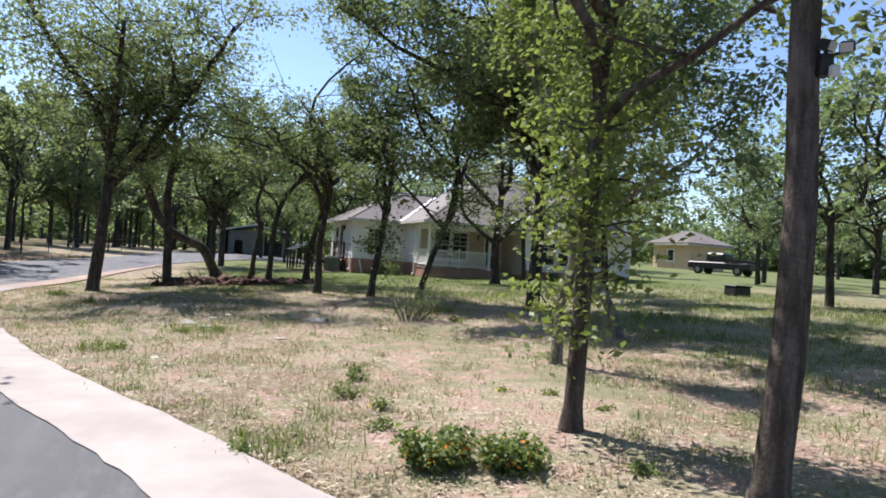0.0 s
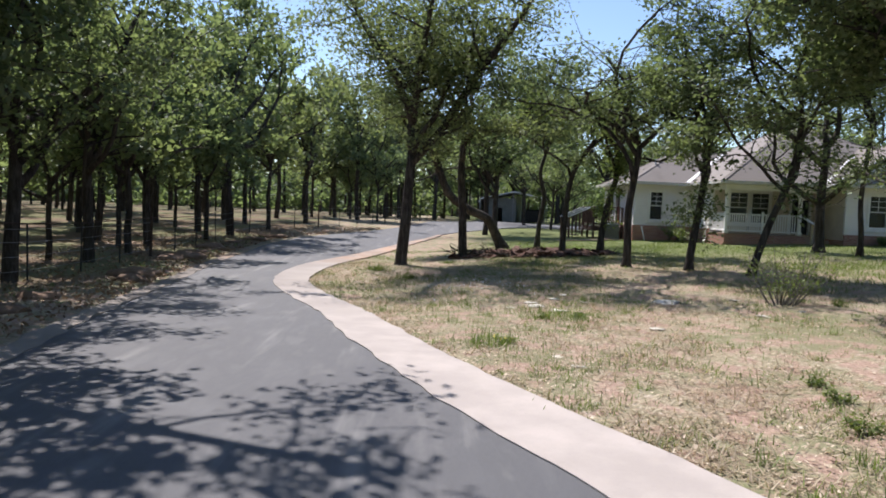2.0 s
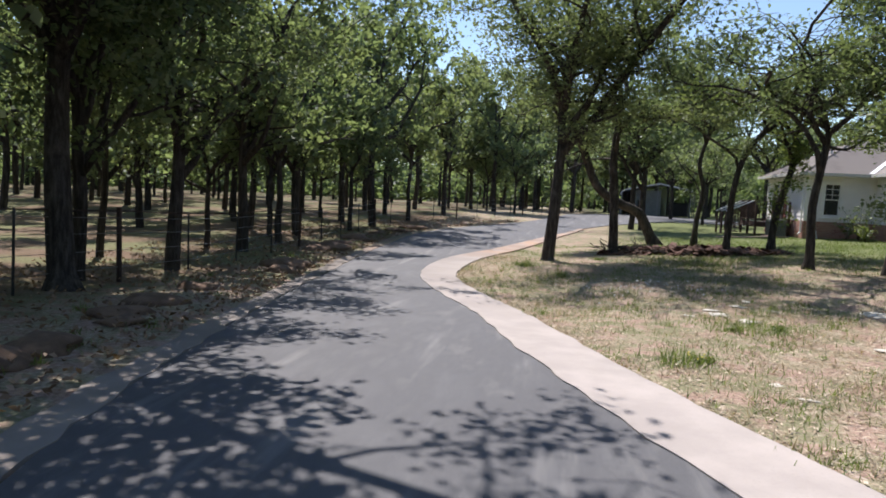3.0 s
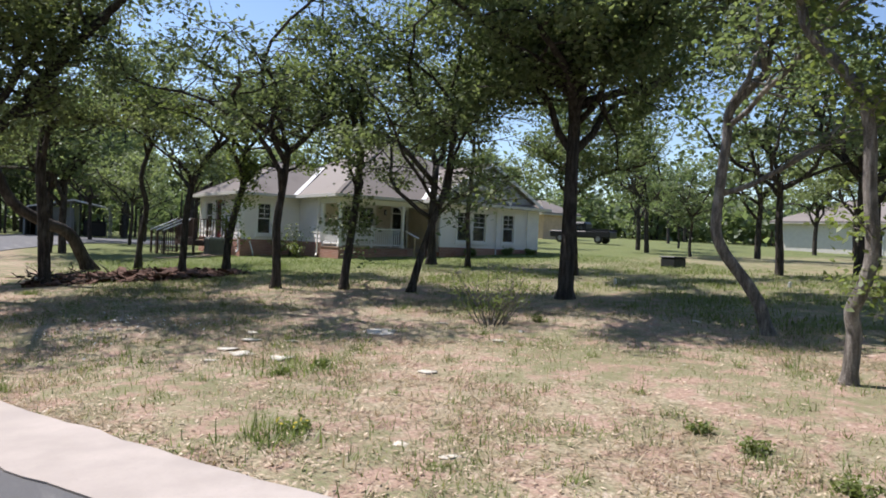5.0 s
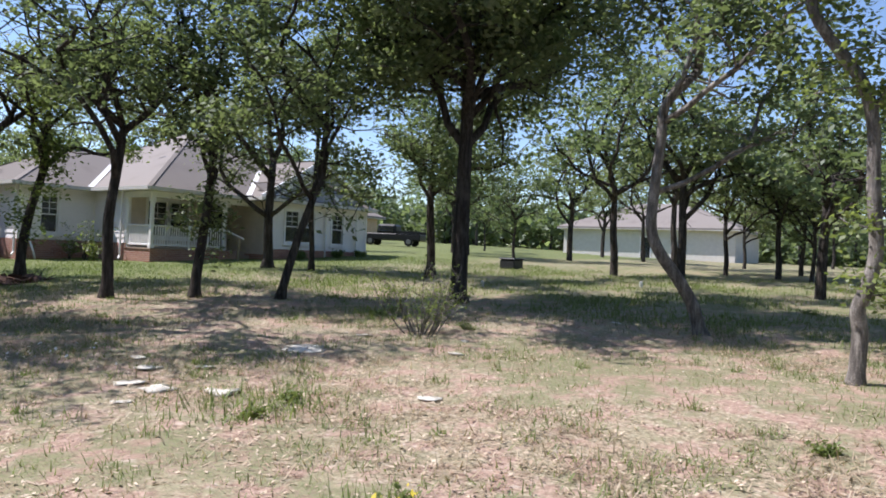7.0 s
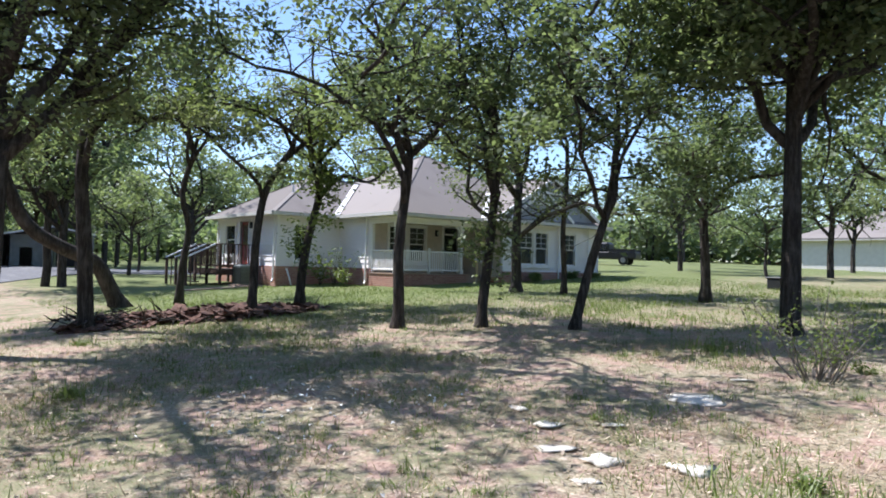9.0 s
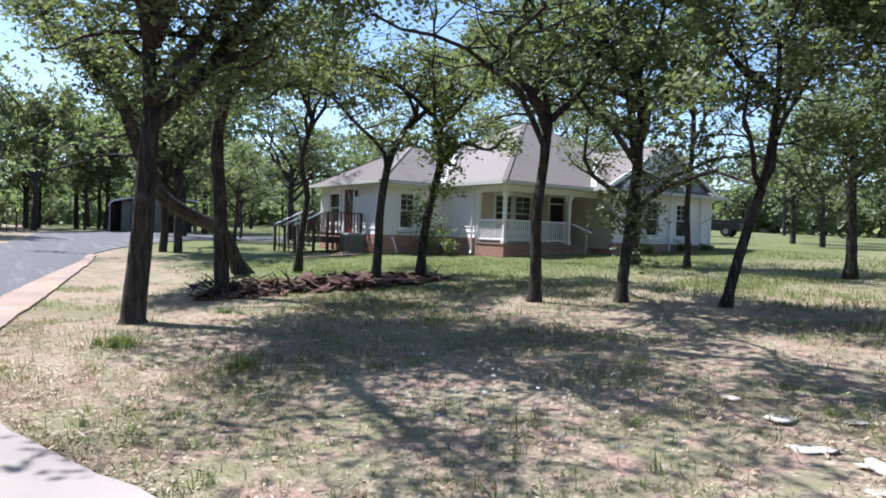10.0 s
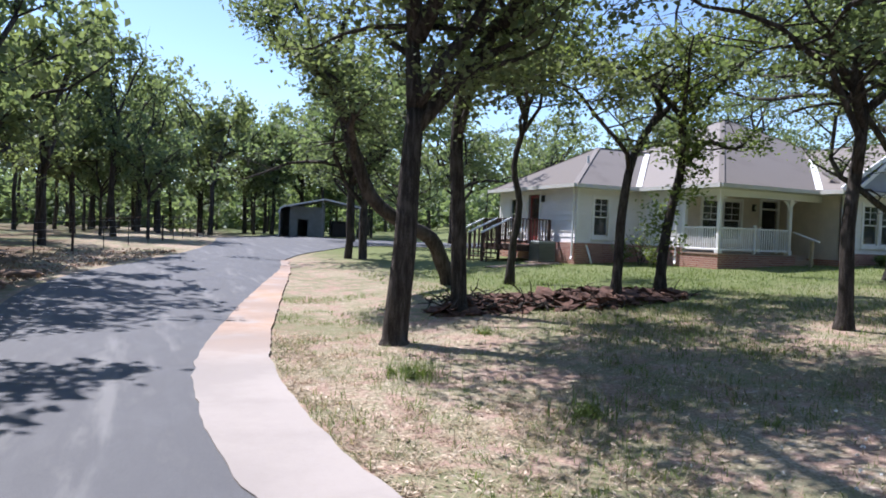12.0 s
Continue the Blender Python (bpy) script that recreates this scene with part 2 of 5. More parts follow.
# near-black, stands in for the unlit room behind a window
WINDOW_DARK = m_plain("window_dark", (0.035, 0.036, 0.04), 0.9, vary=0.2)
DECK_WOOD = m_plain("stained_deck_wood", (0.105, 0.062, 0.045), 0.8, vary=0.35, scale=5)
TAN_WOOD = m_plain("bare_wood", (0.52, 0.40, 0.26), 0.8, vary=0.25)
RED_DOOR = m_plain("red_door_paint", (0.24, 0.035, 0.03), 0.5, vary=0.15)
DARK_METAL = m_plain("dark_metal", (0.05, 0.052, 0.055), 0.5, 0.6, vary=0.2)
GREY_METAL = m_plain("grey_metal", (0.28, 0.29, 0.30), 0.45, 0.7, vary=0.2)
WHITE_METAL = m_plain("white_metal", (0.70, 0.70, 0.69), 0.4, 0.2, vary=0.1)
GREEN_METAL = m_plain("grey_green_sheet", (0.22, 0.24, 0.228), 0.5, 0.3, vary=0.15)
ROCK = m_plain("limestone", (0.70, 0.655, 0.57), 0.9, vary=0.3, scale=6, bump=0.6)
ROCK_RED = m_plain("reddish_brown_debris", (0.165, 0.088, 0.064), 0.95, vary=0.6, scale=7, bump=0.8)
POLE_WOOD = m_bark("creosote_pole_wood", (0.06, 0.042, 0.036), (0.13, 0.09, 0.075), 6)
PALE = m_plain("pale_wall", (0.62, 0.59, 0.54), 0.8, vary=0.08)
TAN_SIDING = m_plain("tan_siding", (0.60, 0.43, 0.28), 0.8, vary=0.15)
BLACK = m_plain("black_plastic", (0.018, 0.018, 0.02), 0.4, vary=0.2)
ORANGE = m_plain("orange_petal", (0.65, 0.22, 0.03), 0.7, vary=0.2)
YELLOW = m_plain("yellow_petal", (0.62, 0.50, 0.05), 0.7, vary=0.2)
PETAL = m_plain("white_petal", (0.7, 0.7, 0.66), 0.7, vary=0.1)
LAMP_GLASS = m_plain("lamp_glass", (0.55, 0.55, 0.52), 0.15, vary=0.1)


# ---- building helpers ----
def mesh_ob(name, bm, mat, parent=None, label="", smooth=False):
    me = bpy.data.meshes.new(name)
    bm.to_mesh(me)
    bm.free()
    return ob_of(name, me, mat, parent, label, smooth)


def ob_of(name, me, mat, parent=None, label="", smooth=False):
    if mat is not None and not me.materials:
        me.materials.append(mat)
    if smooth:
        me.polygons.foreach_set("use_smooth", [True] * len(me.polygons))
    ob = new(name, me)
    if parent is not None:
        ob.parent = parent
    if label:
        ob["label"] = label
    return ob


def part(name, bm, material, parent, label="", smooth=False):
    return mesh_ob(name, bm, material, parent, label, smooth)


def thing(name, x, y, z, label, category, group="", kind="", turn=0.0):
    ob = new(name)
    ob.matrix_basis = pose(x, y, z, 0, 0, turn)
    return tagged(ob, label, category, group, kind)


def arrays(name, verts, faces, mat, parent=None, label="", smooth=False):
    """A mesh from computed vertex and face arrays."""
    me = bpy.data.meshes.new(name)
    me.from_pydata(np.asarray(verts).tolist(), [], [tuple(int(i) for i in f) for f in faces])
    me.update()
    return ob_of(name, me, mat, parent, label, smooth)


def quads(name, verts, mat, parent=None, label=""):
    """Loose quads, four vertices each, written straight into a mesh."""
    v = np.asarray(verts, np.float32).reshape(-1, 3)
    n = len(v) // 4
    me = bpy.data.meshes.new(name)
    me.vertices.add(len(v))
    me.vertices.foreach_set("co", v.ravel())
    me.loops.add(4 * n)
    me.loops.foreach_set("vertex_index", np.arange(4 * n, dtype=np.int32))
    me.polygons.add(n)
    me.polygons.foreach_set("loop_start", np.arange(0, 4 * n, 4, dtype=np.int32))
    me.update(calc_edges=True)
    me.validate()
    return ob_of(name, me, mat, parent, label)


def box(bm, x0, x1, y0, y1, z0, z1, bevel=0.0):
    m = Matrix.Translation(((x0 + x1) / 2, (y0 + y1) / 2, (z0 + z1) / 2)) @ Matrix.Diagonal((abs(x1 - x0), abs(y1 - y0), abs(z1 - z0), 1))
    r = bmesh.ops.create_cube(bm, size=1, matrix=m)
    if bevel:
        es = list({e for v in r["verts"] for e in v.link_edges})
        bmesh.ops.bevel(bm, geom=es, offset=bevel, segments=1, affect="EDGES")
    return bm


def boxed(x0, x1, y0, y1, z0, z1, bevel=0.0):
    return box(bmesh.new(), x0, x1, y0, y1, z0, z1, bevel)


def bar(bm, a, b, w, h, bevel=0.0):
    """A straight bar from a to b, w wide and h high."""
    a, b = Vector(a), Vector(b)
    d = b - a
    m = Matrix.Translation((a + b) / 2) @ d.to_track_quat("X", "Z").to_matrix().to_4x4() @ Matrix.Diagonal((d.length, w, h, 1))
    r = bmesh.ops.create_cube(bm, size=1, matrix=m)
    if bevel:
        bmesh.ops.bevel(bm, geom=list({e for v in r["verts"] for e in v.link_edges}), offset=bevel, segments=1, affect="EDGES")
    return bm


def tube(points, radii, sides=8, wobble=0.0, rng=None, close=True):
    """Vertices and faces of a tapered tube along a line."""
    pts = [Vector(p) for p in points]
    verts, faces = [], []
    ref = Vector((1, 0.13, 0.05))
    for i, p in enumerate(pts):
        d = (pts[min(i + 1, len(pts) - 1)] - pts[max(i - 1, 0)]).normalized()
        u = d.cross(ref)
        if u.length < 0.2:
            u = d.cross(Vector((0, 1, 0)))
        u.normalize()
        w = d.cross(u)
        for k in range(sides):
            a = 2 * math.pi * k / sides
            r = radii[i] * (1 + (wobble * (rng.random() - 0.5) if rng else 0))
            verts.append(p + (u * math.cos(a) + w * math.sin(a)) * r)
    for i in range(len(pts) - 1):
        for k in range(sides):
            k2 = (k + 1) % sides
            faces.append((i * sides + k, i * sides + k2, (i + 1) * sides + k2, (i + 1) * sides + k))
    if close:
        faces.append(tuple(range((len(pts) - 1) * sides, len(pts) * sides)))
        faces.append(tuple(range(sides - 1, -1, -1)))
    return verts, faces


def tubes(items):
    """Several tubes joined: items of (points, radii, sides)."""
    V, F = [], []
    for pts, rad, sides in items:
        v, f = tube(pts, rad, sides)
        F += [tuple(i + len(V) for i in q) for q in f]
        V += v
    return V, F


def on_ground(x, y):
    return float(ground_z(np.float64(x), np.float64(y)))


def catmull(pts, n):
    """A smooth line through points, n steps a span."""
    p = [np.array(q, float) for q in pts]
    p = [2 * p[0] - p[1]] + p + [2 * p[-1] - p[-2]]
    out = []
    for i in range(1, len(p) - 2):
        for k in range(n):
            t = k / n
            a, b, c, d = p[i - 1], p[i], p[i + 1], p[i + 2]
            out.append(0.5 * (2 * b + (c - a) * t + (2 * a - 5 * b + 4 * c - d) * t * t + (3 * b - a - 3 * c + d) * t ** 3))
    out.append(p[-2])
    return np.array(out)


# ---- ground, drive and concrete edging ----
# the drive's right edge (asphalt against concrete), from behind the start to the far yard
EDGE_R = catmull([(15, -26), (9, -10), (5.6, -2.0), (4.2, 1.0), (3.2, 3.15), (2.42, 4.8), (1.68, 6.3), (0.84, 8.2), (0.25, 9.8), (-0.55, 12.4), (-1.72, 15.4), (-2.45, 17.7), (-2.68, 20.0), (-2.58, 22.6), (-2.1, 25.2),
                  (-1.3, 28.5), (-0.5, 31.3), (0.4, 34.3), (1.0, 36.4), (1.8, 40.5)], 10)
EDGE_G = catmull([(16, -25.6), (10, -9.6), (6.5, -1.6), (5.1, 1.3), (4.16, 3.2), (3.3, 5.07), (2.52, 6.6), (1.62, 8.5), (1.08, 10.0), (0.28, 12.5), (-0.88, 15.6), (-1.58, 17.8), (-1.75, 20.0), (-1.63, 22.6), (-1.22, 25.0),
                  (-0.45, 28.6), (0.25, 31.6), (0.95, 34.6), (1.4, 36.6), (2.05, 40.3)], 10)
EDGE_L = catmull([(9, -28), (3, -12), (0.3, -3.0), (-1.1, 1.5), (-1.95, 4.3), (-2.45, 6.0), (-2.8, 7.9), (-3.4, 11.0), (-4.2, 15.0), (-4.7, 18.5), (-5.1, 22.0), (-5.5, 26.0), (-5.6, 30.5),
                  (-4.8, 34.5), (-3.4, 38.5), (-2.0, 42.5), (-0.7, 47.0), (0.2, 51.0)], 10)
YARD_R = catmull([(1.8, 40.5), (4.0, 45.0), (8.0, 48.5), (13.0, 49.0), (18.0, 50.0)], 6)
YARD_L = catmull([(0.2, 51.0), (2.5, 64.0), (9.0, 68.0), (14.0, 62.0), (18.0, 56.0)], 6)


def strip(name, left, right, mat, lift, label, category, steps=160, across=6, edge=0.0, rag=0.0, name_kind="structure", thick=0.03):
    """A paved strip between two lines, draped on the ground, with a thin edge all round."""
    def resample(line):
        d = np.r_[0, np.cumsum(np.hypot(*np.diff(line, axis=0).T))]
        s = np.linspace(0, d[-1], steps)
        return np.c_[np.interp(s, d, line[:, 0]), np.interp(s, d, line[:, 1])]
    a, b = resample(left), resample(right)
    verts, faces = [], []
    for i in range(steps):
        for k in range(across + 1):
            f = k / across
            p = a[i] * (1 - f) + b[i] * f
            if rag and k in (0, across):
                o = rag * noise.noise(Vector((p[0] * 2.3, p[1] * 2.3, k)))
                p = p + np.array((o, o * 0.4))
            verts.append((p[0], p[1], float(ground_z(p[0], p[1])) + lift))
    top = len(verts)
    w = across + 1
    for i in range(steps - 1):
        for k in range(across):
            faces.append((i * w + k, i * w + k + 1, (i + 1) * w + k + 1, (i + 1) * w + k))
    for k in (0, across):
        for i in range(steps):
            x, y, z = verts[i * w + k]
            verts.append((x, y, z - lift - thick))
        base = len(verts) - steps
        for i in range(steps - 1):
            q = (i * w + k, (i + 1) * w + k, base + i + 1, base + i)
            faces.append(q if k == 0 else q[::-1])
    ob = arrays(name, verts, faces, mat)
    return tagged(ob, label, category, kind=name_kind)


def build_ground():
    fine_x = np.r_[np.linspace(-900, -60, 14)[:-1], np.linspace(-60, -9, 52)[:-1], np.linspace(-9, 18, 136)[:-1], np.linspace(18, 60, 43)[:-1], np.linspace(60, 900, 14)]
    fine_y = np.r_[np.linspace(-900, -40, 14)[:-1], np.linspace(-40, -6, 35)[:-1], np.linspace(-6, 32, 191)[:-1], np.linspace(32, 80, 49)[:-1], np.linspace(80, 900, 14)]
    X, Y = np.meshgrid(fine_x, fine_y, indexing="ij")
    Z = ground_z(X, Y)
    rough = np.array([[noise.noise(Vector((x * 1.7, y * 1.7, 0))) * 0.022 + noise.noise(Vector((x * 0.35, y * 0.35, 5))) * 0.05 for y in fine_y] for x in fine_x])
    # keep the ground under the paved strips
    s_r = np.interp(Y, EDGE_G[:, 1], EDGE_G[:, 0])
    s_l = np.interp(Y, EDGE_L[:, 1], EDGE_L[:, 0]) - 0.5
    paved = (X < s_r + 0.05) & (X > s_l) & (Y < 40.5) | (Y > 39) & (Y < 70) & (X > -6) & (X < 20) & (Y > 39 + 0.7 * (X - 1))
    near = np.clip(np.minimum(np.abs(X - s_r), np.abs(X - s_l)) / 1.2, 0, 1)
    Z = np.where(paved, Z - 0.02, Z + rough * near - 0.012 * (1 - near))
    n, m = X.shape
    verts = np.c_[X.ravel(), Y.ravel(), Z.ravel()]
    i, j = np.meshgrid(np.arange(n - 1), np.arange(m - 1), indexing="ij")
    a = (i * m + j).ravel()
    faces = np.c_[a, a + m, a + m + 1, a + 1]
    g = arrays("ground", verts, faces, GROUND, smooth=True)
    return tagged(g, "dry grass and bare soil yard turning to green lawn", "ground", kind="structure")


ground = build_ground()
road = strip("road", np.r_[EDGE_L, YARD_L[1:]], np.r_[0.6 * EDGE_R + 0.4 * EDGE_G, YARD_R[1:]], ASPHALT, 0.014, "dark asphalt driveway with pale dusty streaks", "driveway", 260, 10)
edging = strip("pavement", EDGE_R, EDGE_G, CONCRETE, 0.028, "pale concrete strip edging the asphalt drive", "pavement", 330, 4, rag=0.05)
EDGE_LL = EDGE_L[:110] - np.array((0.34, 0.0))
edging_left = strip("pavement_left", EDGE_LL, EDGE_L[:110], m_concrete("worn_concrete", (0.30, 0.26, 0.23)), 0.022, "worn narrow concrete edging beside the asphalt drive", "pavement", 200, 3, rag=0.10)


# ---- trees ----
def limb(rng, start, way, length, r0, r1, bend, rise, steps=6):
    """A crooked line from start: bend is how far it wanders, rise how it turns up."""
    p, d = Vector(start), Vector(way).normalized()
    pts, rad = [p.copy()], [r0]
    for i in range(steps):
        d = (d + Vector((rng.uniform(-bend, bend), rng.uniform(-bend, bend), rng.uniform(-bend, bend) * 0.7 + rise))).normalized()
        p = p + d * (length / steps)
        pts.append(p.copy())
        rad.append(r0 + (r1 - r0) * (i + 1) / steps)
    return pts, rad, d


def leaf_quads(rng, centres, spread, per, size):
    """Small leaves, each a kite-shaped quad folded along its middle, in loose clumps round the centres."""
    c = np.repeat(np.asarray(centres, float), per, axis=0)
    n = len(c)
    c = c + rng.normal(0, 1, (n, 3)) * np.array((spread, spread, spread * 0.72))
    a, t = rng.uniform(0, 2 * np.pi, n), rng.normal(0, 0.55, n)
    u = np.c_[np.cos(a) * np.cos(t), np.sin(a) * np.cos(t), np.sin(t)]
    b = rng.uniform(-1.1, 1.1, n)
    side = np.c_[-np.sin(a), np.cos(a), np.zeros(n)]
    up = np.cross(u, side)
    w = side * np.cos(b)[:, None] + up * np.sin(b)[:, None]
    s = (size * rng.uniform(0.6, 1.35, n))[:, None]
    bow = np.cross(u, w) * s * 0.12
    return np.stack([c - u * s * 0.5, c + w * s * 0.30 + bow, c + u * s * 0.5, c - w * s * 0.30 + bow], axis=1)


def grow(seed, height, radius, trunk=None, fork=0.42, spread=0.5, limbs=5, leaf=0.125, clumps=1.0, per=36, lean=(0, 0), low=0, dens=0.66, sides=9, arms=(), twigs=True):
    """An oak: trunk line, crooked limbs and twigs, and clumps of leaves at their ends.
    Returns wood tubes and leaf quads, about a base at the origin. trunk: the line of the trunk as (x, y, z)."""
    rr = random.Random(seed)
    rng = np.random.default_rng(seed)
    rk = random.Random(seed + 1000)
    items, tips = [], []
    if trunk is None:
        k = height * fork
        trunk = [(0, 0, -0.12), (0.02, 0, 0.15)]
        x = y = 0.0
        for i in range(1, 5):
            x += lean[0] * k / 4 + rr.uniform(-0.09, 0.09) * k / 4
            y += lean[1] * k / 4 + rr.uniform(-0.09, 0.09) * k / 4
            trunk.append((x, y, k * i / 4))
    line = [Vector(p) for p in catmull(trunk, 3)]
    n = len(line)
    rad = [radius * (1.0 - 0.36 * i / (n - 1)) for i in range(n)]
    rad[0], rad[1] = radius * 1.55, radius * 1.25
    items.append((line, rad, sides))
    end, dirn = line[-1], (line[-1] - line[-3]).normalized()
    rest = height - end.z
    crown = []
    for way in arms:
        pts = [Vector(p) for p in catmull(way, 3)]
        rads = [radius * (0.62 - 0.42 * i / (len(pts) - 1)) for i in range(len(pts))]
        items.append((pts, rads, 7))
        crown.append((pts, rads))
    for i in range(limbs):
        a = 2 * math.pi * (i + rr.uniform(-0.28, 0.28)) / limbs
        up = rr.uniform(0.35, 1.0)
        if i == 0:
            a, up = rr.uniform(0, 6.28), 2.4
        way = (Vector((math.cos(a), math.sin(a), up)) + dirn * 0.45)
        at = line[-1] if i < 3 else line[max(2, n - 1 - rr.randint(1, max(1, n // 3)))]
        L = rest * rr.uniform(0.62, 0.95) * (0.75 + spread * 0.6)
        pts, rads, d = limb(rr, at, way, L, radius * rr.uniform(0.42, 0.6), radius * 0.16, 0.5, 0.04, 8)
        pts = [Vector((p.x, p.y, min(p.z, height * rr.uniform(0.96, 1.02)))) for p in pts]
        items.append((pts, rads, 6))
        crown.append((pts, rads))
    for pts, rads in list(crown):
        for j in range(2, len(pts)):
            for _ in range(rr.choice((1, 2, 2))):
                a = rr.uniform(0, 6.28)
                way = Vector((math.cos(a), math.sin(a), rr.uniform(-0.25, 0.8)))
                L = rest * rr.uniform(0.16, 0.36) * (0.7 + spread * 0.6)
                p2, r2, d2 = limb(rr, pts[j], way, L, max(0.014, rads[j] * 0.5), 0.008, 0.55, 0.05, 4)
                items.append((p2, r2, 5) if twigs else ([p2[0], p2[2], p2[4]], [r2[0], r2[2], r2[4]], 3))
                leafy = rk.random() < dens
                tips += [p2[-1], p2[-2], p2[2]] if leafy else []
                for _ in range(2):
                    a = rr.uniform(0, 6.28)
                    p3, r3, _d = limb(rr, p2[rr.choice((2, 3, 4))], Vector((math.cos(a), math.sin(a), rr.uniform(-0.4, 0.6))), L * rr.uniform(0.4, 0.75), 0.011, 0.005, 0.4, 0.0, 3)
                    if twigs:
                        items.append(([p3[0], p3[-1]], [r3[0], r3[-1]], 3))
                    tips += [p3[-1], p3[-2]] if leafy else []
        tips += [pts[-1], pts[-2]]
    # short leafy shoots on the trunk itself
    for _ in range(low):
        q = line[rr.randint(n // 3, n - 1)]
        a = rr.uniform(0, 6.28)
        p3, r3, _d = limb(rr, q, Vector((math.cos(a), math.sin(a), 0.2)), rr.uniform(0.25, 0.6), 0.012, 0.005, 0.4, 0.0, 3)
        items.append((p3, r3, 4))
        tips += [p3[-1], p3[-2], p3[1]]
    keep = [t for t in tips if rk.random() < 0.93]
    leaves = leaf_quads(rng, [tuple(t) for t in keep], (0.13 + 0.008 * height) * clumps, per, leaf)
    return items, leaves


def plant_tree(x, y, made, label, bark, leafmat, size=1.0, turn=0.0, group="oaks in the yard"):
    items, leaves = made
    t = thing("oak_tree", x, y, on_ground(x, y) - 0.02, label, "tree", group, turn=turn)
    t.scale = (size, size, size)
    v, f = tubes(items)
    arrays("trunk", v, f, bark, t, smooth=True)
    quads("crown", leaves, leafmat, t)
    return t


def build_yard_trees():
    # big forked tree by the drive's bend
    T = lambda s, h, r, **k: grow(s, h, r, **k)
    plant_tree(0.45, 23.7, T(11, 10.2, 0.225, trunk=[(0, 0, -0.1), (0.0, 0, 0.3), (0.10, 0, 1.5), (0.16, 0.05, 2.7), (0.22, 0.05, 3.7)], limbs=1, fork=0.4, spread=0.7, dens=0.97, clumps=1.45, arms=[[(0.2, 0.05, 3.4), (0.95, -0.05, 4.3), (1.7, -0.1, 5.4), (2.3, -0.2, 6.6), (2.5, 0.1, 8.0)], [(0.22, 0.05, 3.6), (0.15, 0.1, 5.0), (0.3, 0.1, 6.6), (0.1, 0.2, 8.4)], [(0.2, 0, 4.8), (0.4, -1.5, 6.0), (0.6, -3.2, 7.0), (0.8, -4.8, 7.6)], [(1.4, -0.1, 5.0), (2.4, -1.6, 6.4), (3.2, -3.2, 7.4), (3.6, -4.6, 8.0)], [(0.2, 0.05, 4.8), (-0.4, -0.8, 6.2), (-1.2, -2.2, 7.2), (-1.8, -3.4, 8.2)], [(0.3, 0.0, 5.6), (-0.1, 0.8, 6.6), (-0.8, 1.5, 7.5), (-1.2, 2.0, 8.3)]], per=42), "large dark-barked oak forking above the drive's bend", BARK, LEAF)
    plant_tree(2.65, 26.0, T(12, 10.6, 0.18, trunk=[(0, 0, -0.1), (-0.05, 0, 0.5), (-0.12, 0, 2.0), (-0.22, 0, 3.4), (-0.05, 0.1, 5.2)], limbs=4, arms=[[(-0.15, 0.05, 4.2), (0.35, 0, 4.75), (1.1, -0.1, 4.7), (1.9, -0.1, 5.2), (2.6, 0, 6.2)]], spread=0.6, per=30, dens=0.26), "tall dark oak with a straight slender trunk", BARK, LEAF)
    # leaning arched trunk
    plant_tree(4.6, 30.6, T(13, 8.4, 0.24, trunk=[(0, 0, -0.1), (-0.35, 0, 0.6), (-0.8, -0.1, 1.35), (-1.7, -0.2, 1.75), (-2.6, -0.2, 2.4), (-3.2, -0.2, 3.8), (-3.6, -0.2, 5.0)], limbs=5, spread=0.7, per=30, dens=0.5), "oak with a low arched leaning trunk", BARK, LEAF, 0.95)
    plant_tree(7.3, 21.2, T(14, 9.2, 0.13, trunk=[(0, 0, -0.1), (0.02, 0, 0.6), (-0.02, 0, 1.7), (0.14, 0, 2.9), (0.22, 0, 3.7)], limbs=4, spread=0.65, dens=0.46, arms=[[(0.2, 0, 3.3), (-0.35, -0.2, 4.1), (-0.3, -0.3, 5.2), (-1.0, -0.2, 6.2)], [(0.22, 0, 3.6), (0.8, -0.3, 4.3), (1.3, -0.3, 5.4), (1.2, -0.2, 6.8)]]), "slender dark oak with crooked spreading limbs", BARK, LEAF)
    plant_tree(8.9, 20.4, T(15, 9.2, 0.125, trunk=[(0, 0, -0.1), (0.03, 0, 0.5), (0.18, 0, 1.6), (0.3, 0, 2.7), (0.42, 0, 4.0)], limbs=6, spread=0.62, low=7, dens=0.5), "ivy-clad slender oak with leafy shoots on its trunk", BARK, LEAF)
    plant_tree(9.95, 18.8, T(16, 8.8, 0.105, trunk=[(0, 0, -0.1), (0.12, -0.05, 0.5), (0.35, -0.15, 1.4), (0.75, -0.25, 2.6), (0.9, -0.3, 3.9)], limbs=6, spread=0.65, dens=0.46), "thin leaning oak with a forked crooked stem", BARK, LEAF, 1.05)
    plant_tree(15.85, 26.0, T(17, 9.4, 0.20, trunk=[(0, 0, -0.1), (0, 0, 0.6), (-0.05, 0, 1.8), (0.05, 0, 3.9)], limbs=7, spread=0.7, dens=0.55), "dark oak standing before the porch steps", BARK, LEAF)
    plant_tree(16.4, 24.4, T(18, 8.4, 0.10, trunk=[(0, 0, -0.1), (0, 0, 0.8), (-0.1, 0, 2.0), (0.05, 0, 3.9), (0.15, 0.1, 5.0)], limbs=5, spread=0.6, dens=0.42), "thin dark oak before the gable windows", BARK, LEAF)
